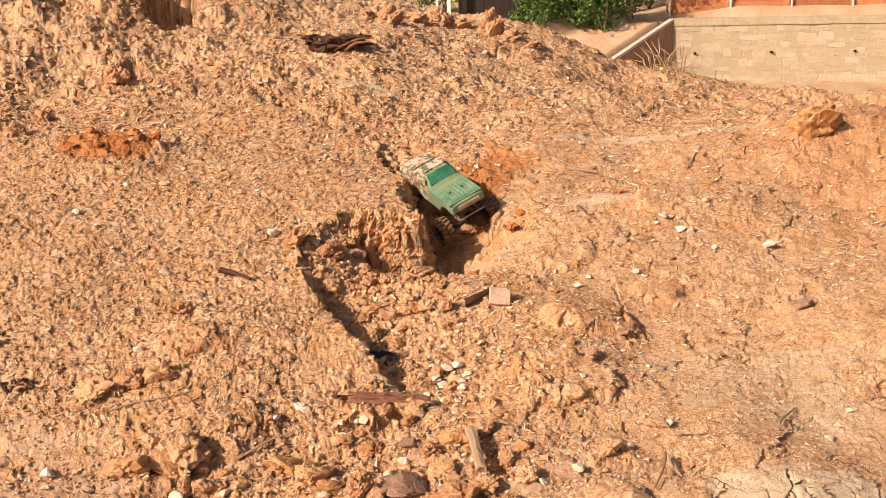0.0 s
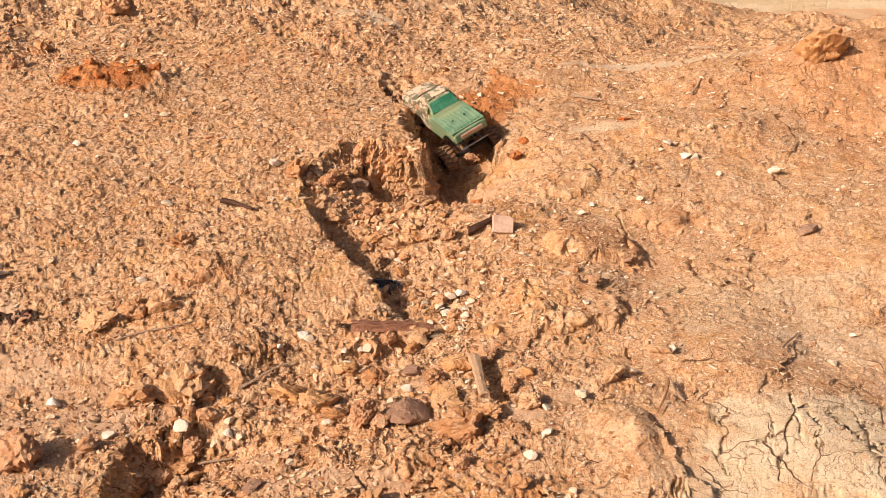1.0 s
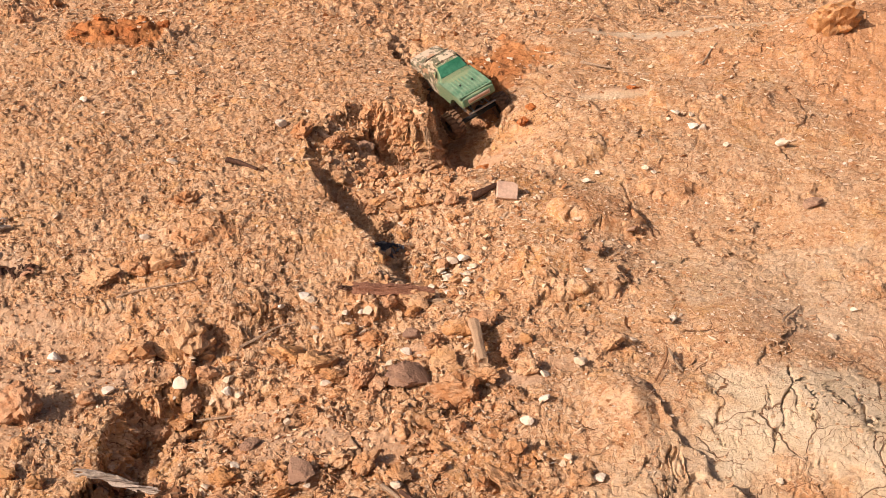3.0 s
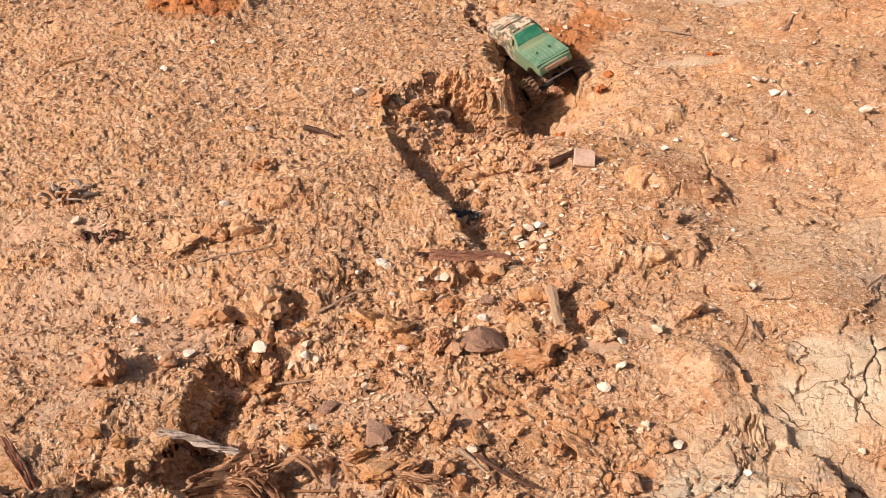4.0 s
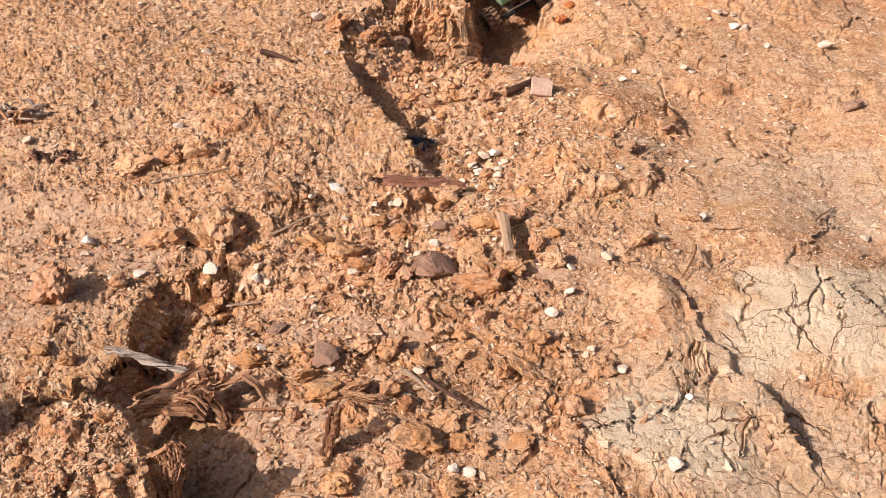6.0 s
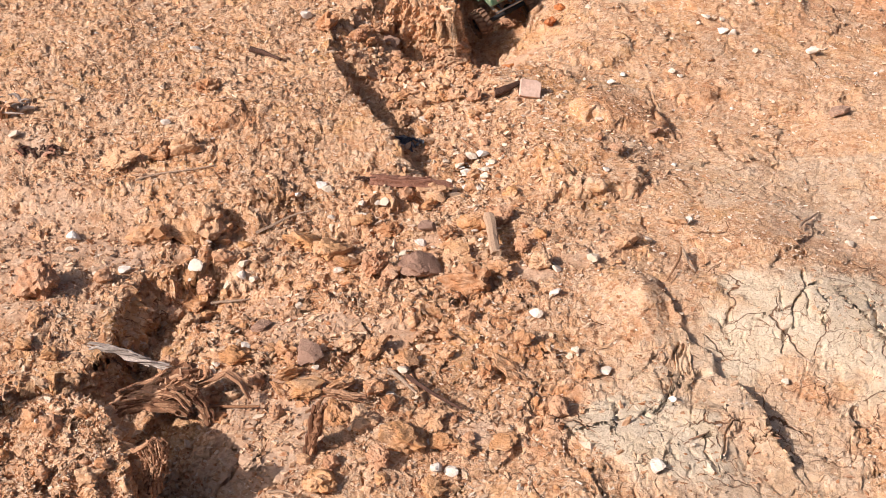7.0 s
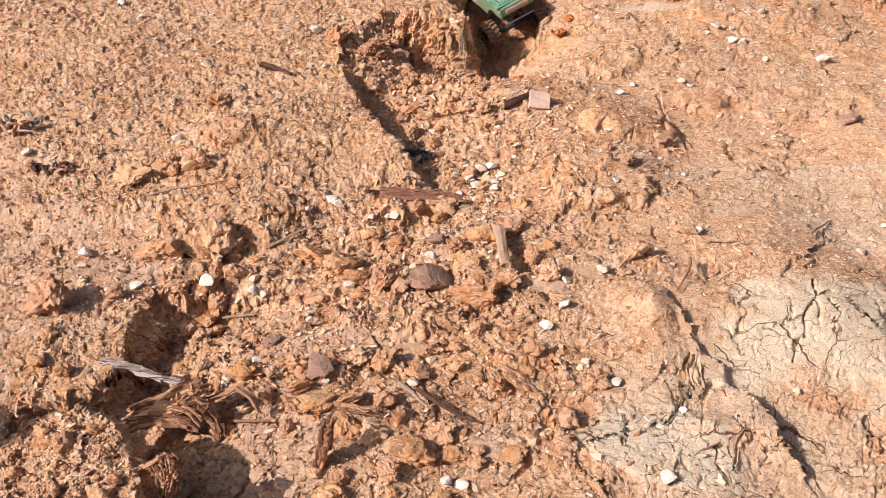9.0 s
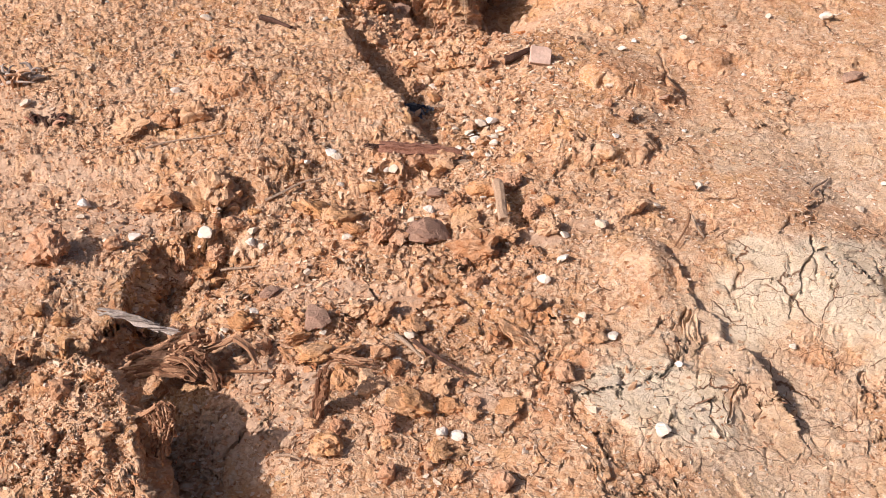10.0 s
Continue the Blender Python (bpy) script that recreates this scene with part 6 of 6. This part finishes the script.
ZINC = simple("galvanised_steel", (0.62, 0.62, 0.60), (0.72, 0.71, 0.68), 12, 0.45, 0.5)
WALL_Y, WALL_X, WALL_TOP = 28.0, 5.26, -0.24
bm = bmesh.new()
add_box(bm, (44, 0.34, 2.6), pose(WALL_X + 22, WALL_Y + 0.190, WALL_TOP - 1.3))
long_wall = tagged(part("wall_long", bm, MORTAR), "cream limestone block retaining wall with weep holes", "retaining wall", kind="structure")
rg = random.Random(41)
block_meshes = []
for k in range(6):
    bm = bmesh.new()
    add_box(bm, (1, 1, 1))
    bmesh.ops.subdivide_edges(bm, edges=bm.edges[:], cuts=1, use_grid_fill=True)
    for v in bm.verts:
        v.co += Vector((rg.uniform(-0.10, 0.10), rg.uniform(-0.12, 0.12), rg.uniform(-0.14, 0.14)))
    block_meshes.append(mesh_of("block", bm, LIMESTONE))
z = WALL_TOP - 0.17
for row in range(9):
    x = WALL_X + rg.uniform(-0.05, 0.1)
    while x < 13.5:
        w, h = rg.uniform(0.14, 0.48), rg.choice((0.13, 0.17, 0.20, 0.22))
        b = new("block", block_meshes[rg.randrange(6)])
        b.parent = long_wall
        b.matrix_local = pose(x + w / 2, WALL_Y + 0.026, z - 0.09 + rg.uniform(-0.06, 0.06), 0, rg.uniform(-6, 6), 0) @ Matrix.Diagonal((w - 0.03, 0.014 + rg.uniform(0, 0.016), h - 0.035, 1))
        x += w
    z -= 0.185
for x in (5.78, 7.53, 9.44):
    bm = bmesh.new()
    bmesh.ops.create_cone(bm, cap_ends=True, segments=12, radius1=0.03, radius2=0.03, depth=0.06, matrix=pose(x, WALL_Y - 0.008, -1.03, 90, 0, 0))
    part("weep_hole", bm, BLACK, long_wall, "dark weep pipe")
bm = bmesh.new()
add_box(bm, (44, 0.42, 0.16), pose(WALL_X + 22.0, WALL_Y + 0.20, WALL_TOP - 0.085))
bmesh.ops.subdivide_edges(bm, edges=[e for e in bm.edges if e.calc_length() > 10], cuts=120)
for v in bm.verts:
    v.co += Vector((0, 0.02 * noise.noise(v.co * 2), 0.02 * noise.noise(v.co * 1.4)))
part("wall_cap", bm, MORTAR, long_wall, "rough mortared top course")

# the wing wall steps down towards the heap
A, B = Vector((2.80, 26.0, 0)), Vector((WALL_X, WALL_Y, 0))
run = (B - A).length
ang = math.degrees(math.atan2(B.y - A.y, B.x - A.x))


def wing(thick, low, high, y_off):
    """A slab along the wing whose top falls with the slope."""
    bm = bmesh.new()
    m = pose(A.x, A.y, 0, 0, 0, ang)
    quads = []
    for u in (0.0, run):
        top = WALL_TOP - 0.62 * (WALL_Y - (A.y + (B.y - A.y) * u / run))
        quads.append([bm.verts.new(m @ Vector((u, y_off + s, top + h))) for s, h in ((-thick / 2, low), (thick / 2, low), (thick / 2, high), (-thick / 2, high))])
    a, b = quads
    for j in range(4):
        bm.faces.new((a[j], a[(j + 1) % 4], b[(j + 1) % 4], b[j]))
    bm.faces.new(a[::-1])
    bm.faces.new(b)
    bmesh.ops.recalc_face_normals(bm, faces=bm.faces[:])
    return bm


wing_wall = tagged(part("wall_wing", wing(0.24, -2.2, -0.06, 0.10), SHADE_BLOCK), "block wing wall with its shade put into a brown colour, under a pale cap", "retaining wall", kind="structure")
part("wall_cap", wing(0.13, -0.06, 0.0, 0.05), CAPSTONE, wing_wall, "pale concrete cap")

# cedar fence along the top of the long wall
fence = new("cedar_fence")
fence.location = (WALL_X, 28.75, -0.16)
tagged(fence, "red cedar board fence on galvanised posts above the wall", "fence")


def fence_base(x):
    return float(np.interp(x, [5.2, 6.9, 9.0, 20.0], [-0.21, -0.02, -0.03, 0.0]))


bm = bmesh.new()
add_box(bm, (0.138, 0.018, 1.78))
bevel_all(bm, 0.003)
board_mesh = mesh_of("board", bm, CEDAR)
for k in range(90):
    x = 5.30 + 0.143 * k
    b = new("board", board_mesh)
    b.parent = fence
    b.matrix_local = pose(x - WALL_X, 0.03, fence_base(x) + 0.16 + 0.06 + 0.89 + rg.uniform(-0.01, 0.01), 0, rg.uniform(-0.5, 0.5), 0)
for k in range(9):
    x0, x1 = 5.26 + 1.41 * k, 5.26 + 1.41 * (k + 1)
    z0, z1 = fence_base(x0) + 0.16, fence_base(x1) + 0.16
    tilt = -math.degrees(math.atan2(z1 - z0, 1.41))
    bm = bmesh.new()
    add_box(bm, (1.42, 0.035, 0.14), pose((x0 + x1) / 2 - WALL_X, 0.0, (z0 + z1) / 2 + 0.05, 0, tilt, 0))
    part("kick_board", bm, CEDAR, fence)
    bm = bmesh.new()
    add_box(bm, (1.42, 0.04, 0.09), pose((x0 + x1) / 2 - WALL_X, 0.07, (z0 + z1) / 2 + 1.5, 0, tilt, 0))
    part("rail", bm, CEDAR, fence)
for k in range(9):
    x = 5.30 + 1.42 * k
    bm = bmesh.new()
    bmesh.ops.create_cone(bm, cap_ends=True, segments=12, radius1=0.028, radius2=0.028, depth=2.1, matrix=pose(x - WALL_X, -0.06, fence_base(x) + 0.16 + 0.95))
    add_box(bm, (0.09, 0.03, 0.03), pose(x - WALL_X, -0.04, fence_base(x) + 0.16 + 0.15))
    post = part("post", bm, ZINC, fence, "galvanised round post")

# ---- plants ----


def leaf_material(name, dark, light):
    m, n, l, b = material(name, 0.6, 0, 0.3)
    rnd = n.new("ShaderNodeNewGeometry").outputs["Random Per Island"]
    l.new(ramp(n, l, rnd, [(0.0, dark), (0.6, light), (1.0, (light[0] * 1.6, light[1] * 1.3, light[2] * 1.2))]), b.inputs["Base Color"])
    return m


LEAF = leaf_material("green_leaves", (0.022, 0.055, 0.012), (0.08, 0.16, 0.03))
BARK = simple("grey_brown_bark", (0.16, 0.11, 0.08), (0.30, 0.23, 0.17), 20, 0.95, relief=0.8, dist=0.02)


def leaf_cloud(name, clumps, per, size, parent, seed):
    g2 = np.random.default_rng(seed)
    n2 = len(clumps) * per
    c = np.repeat(np.array([q[:3] for q in clumps]), per, 0)
    r = np.repeat(np.array([q[3] for q in clumps]), per)
    d = g2.normal(size=(n2, 3))
    d /= np.linalg.norm(d, axis=1)[:, None]
    p = c + d * (r * g2.random(n2) ** 0.45)[:, None] * np.array([1, 1, 0.75])
    u = g2.normal(size=(n2, 3))
    u /= np.linalg.norm(u, axis=1)[:, None]
    w = np.cross(u, g2.normal(size=(n2, 3)))
    w /= np.linalg.norm(w, axis=1)[:, None]
    s = (size * g2.uniform(0.6, 1.3, n2))[:, None]
    quad = np.stack([p - u * s, p + w * s * 0.42, p + u * s, p - w * s * 0.42], 1).reshape(-1, 3)
    me = bpy.data.meshes.new(name)
    me.from_pydata(quad.tolist(), [], np.arange(n2 * 4).reshape(-1, 4).tolist())
    me.materials.append(LEAF)
    ob = new(name, me)
    ob.parent = parent
    return ob


def build_tree(x, y, h, r, crown, seed, label):
    rg2 = random.Random(seed)
    z0 = ground_z(x, y)
    tree = new("tree")
    tree.location = (x, y, z0)
    tagged(tree, label, "tree", "trees behind the lot")
    lean = rg2.uniform(-0.08, 0.08)
    pts = [(lean * h * t + 0.05 * math.sin(5 * t + seed), 0.04 * math.sin(4 * t), h * t - 0.1) for t in [k / 8 for k in range(9)]]
    part("trunk", tube(pts, [r * (1.25 - 0.9 * k / 8) for k in range(9)], 12, 0.12, seed), BARK, tree)
    clumps = []
    for k in range(9):
        a, t = rg2.uniform(0, 6.28), rg2.uniform(0.45, 0.95)
        reach = crown * rg2.uniform(0.5, 1.0)
        q0 = Vector((lean * h * t, 0, h * t))
        q1 = q0 + Vector((math.cos(a) * reach, math.sin(a) * reach, reach * rg2.uniform(0.1, 0.7)))
        part("limb", tube([q0.lerp(q1, j / 4) + Vector((0, 0, 0.1 * math.sin(j))) for j in range(5)], [r * 0.4 * (1 - 0.2 * j) for j in range(5)], 7, 0.1, seed + k), BARK, tree)
        clumps += [(*(q0.lerp(q1, rg2.uniform(0.6, 1.1)) + Vector((rg2.gauss(0, 0.3), rg2.gauss(0, 0.3), rg2.gauss(0, 0.25)))), rg2.uniform(0.35, 0.8)) for _ in range(5)]
    leaf_cloud("crown", clumps, 60, 0.09, tree, seed)
    return tree


for x, y, h, r, cr, sd, lab in ((4.05, 30.6, 7.5, 0.13, 2.4, 1, "tall leafy tree with a grey-brown trunk"), (4.75, 31.0, 5.5, 0.06, 1.6, 2, "slender leafy tree behind the wall"),
                                (2.2, 33.0, 8.0, 0.15, 2.6, 3, "tall leafy tree with a grey-brown trunk"), (-3.0, 38.0, 9.0, 0.2, 3.2, 4, "tall leafy tree with a grey-brown trunk"),
                                (7.5, 36.0, 8.0, 0.16, 2.8, 5, "tall leafy tree with a grey-brown trunk")):
    build_tree(x, y, h, r, cr, sd, lab)


def build_shrub(x, y, w, h, seed):
    rg2 = random.Random(seed)
    z0 = ground_z(x, y)
    shrub = new("shrub")
    shrub.location = (x, y, z0)
    tagged(shrub, "dense green leafy shrub behind the terrace", "shrub", "shrubs behind the lot")
    for k in range(5):
        a = rg2.uniform(0, 6.28)
        part("stem", tube([(math.cos(a) * 0.12 * j * w, math.sin(a) * 0.12 * j * w, h * 0.22 * j - 0.03) for j in range(4)], [0.018, 0.014, 0.010, 0.005], 6, 0.1, seed + k), BARK, shrub)
    clumps = [(rg2.uniform(-0.5, 0.5) * w, rg2.uniform(-0.35, 0.35) * w, rg2.uniform(0.12, 0.9) * h, rg2.uniform(0.16, 0.34) * w) for _ in range(16)]
    leaf_cloud("foliage", clumps, 75, 0.055, shrub, seed)


for k in range(9):
    build_shrub(1.9 + 0.29 * k, 27.9 + (0.5 if k % 2 else -0.3) + 0.15 * (k % 3), 1.1, 1.3 + 0.3 * (k % 3), 300 + k)
for k in range(9):
    build_shrub(0.8 + 0.75 * k, 31.5 + (k % 2), 1.8, 2.4, 330 + k)
for k in range(5):
    build_shrub(-2.3 + 0.6 * k, 32.5, 1.4, 2.2, 350 + k)

# dark shed and white posts behind the heap
SHED = simple("dark_stained_boards", (0.022, 0.014, 0.012), (0.04, 0.026, 0.022), 6, 0.8)
WHITE = simple("white_paint", (0.78, 0.76, 0.72), (0.70, 0.67, 0.62), 5, 0.6)
shed = new("shed")
shed.location = (1.20, 29.0, TERRACE)
tagged(shed, "dark stained board shed beyond the heap", "shed")
for k in range(8):
    bm = bmesh.new()
    add_box(bm, (0.19, 0.03, 2.2), pose(-0.68 + 0.195 * k, 0, 1.0))
    bevel_all(bm, 0.004)
    part("board", bm, SHED, shed)
bm = bmesh.new()
add_box(bm, (1.56, 1.4, 2.15), pose(0, 0.73, 1.0))
part("wall", bm, SHED, shed)
bm = bmesh.new()
add_box(bm, (1.9, 1.8, 0.06), pose(0, 0.7, 2.18, 8, 0, 0))
part("roof", bm, SHED, shed)
for x, w in ((0.17, 0.09), (-0.10, 0.05)):
    bm = bmesh.new()
    add_box(bm, (w, w, 1.9), pose(x, 28.6, TERRACE + 0.92))
    bevel_all(bm, 0.006)
    tagged(part("white_post", bm, WHITE), "white painted wooden post beyond the heap", "post", "white posts")
bm = bmesh.new()
add_box(bm, (0.05, 0.05, 1.9), pose(2.42, 28.3, TERRACE + 0.92))
tagged(part("white_post", bm, WHITE), "thin white post in front of the shrubs", "post", "white posts")


def brush_pile(x, y, count, reach, height, seed, label):
    rg2 = random.Random(seed)
    pile = new("brush_pile")
    pile.location = (x, y, ground_z(x, y))
    tagged(pile, label, "brushwood", "brush piles")
    for k in range(count):
        a, b2 = rg2.uniform(0, 6.28), rg2.uniform(-0.4, 0.4) * reach
        q0 = Vector((b2, rg2.uniform(-0.2, 0.2) * reach, 0.0))
        q1 = q0 + Vector((math.cos(a) * reach * rg2.uniform(0.3, 0.8), math.sin(a) * reach * 0.4, height * rg2.uniform(0.2, 1.0)))
        mid = q0.lerp(q1, 0.5) + Vector((0, 0, height * 0.25))
        part("twig", tube([q0, q0.lerp(mid, 0.5), mid, mid.lerp(q1, 0.6), q1], [0.008 * reach * 2, 0.007 * reach * 2, 0.006 * reach * 2, 0.005 * reach * 2, 0.002 * reach * 2], 5, 0.1, seed + k), WOOD_PALE, pile)


brush_pile(0.30, 6.25, 14, 0.20, 0.08, 401, "tangle of dry grey twigs on the heap's crest")
brush_pile(4.95, 26.9, 46, 0.95, 1.15, 403, "dry pale brushwood against the return wall")
# a dark slab on the terrace
bm = bmesh.new()
add_box(bm, (0.34, 0.12, 0.06))
bevel_all(bm, 0.01)
ob = tagged(part("dark_slab", bm, SHADE_BLOCK), "dark slab lying on the pale terrace", "slab")
ob.matrix_world = pose(3.25, 27.0, ground_z(3.25, 27.0) + 0.03)
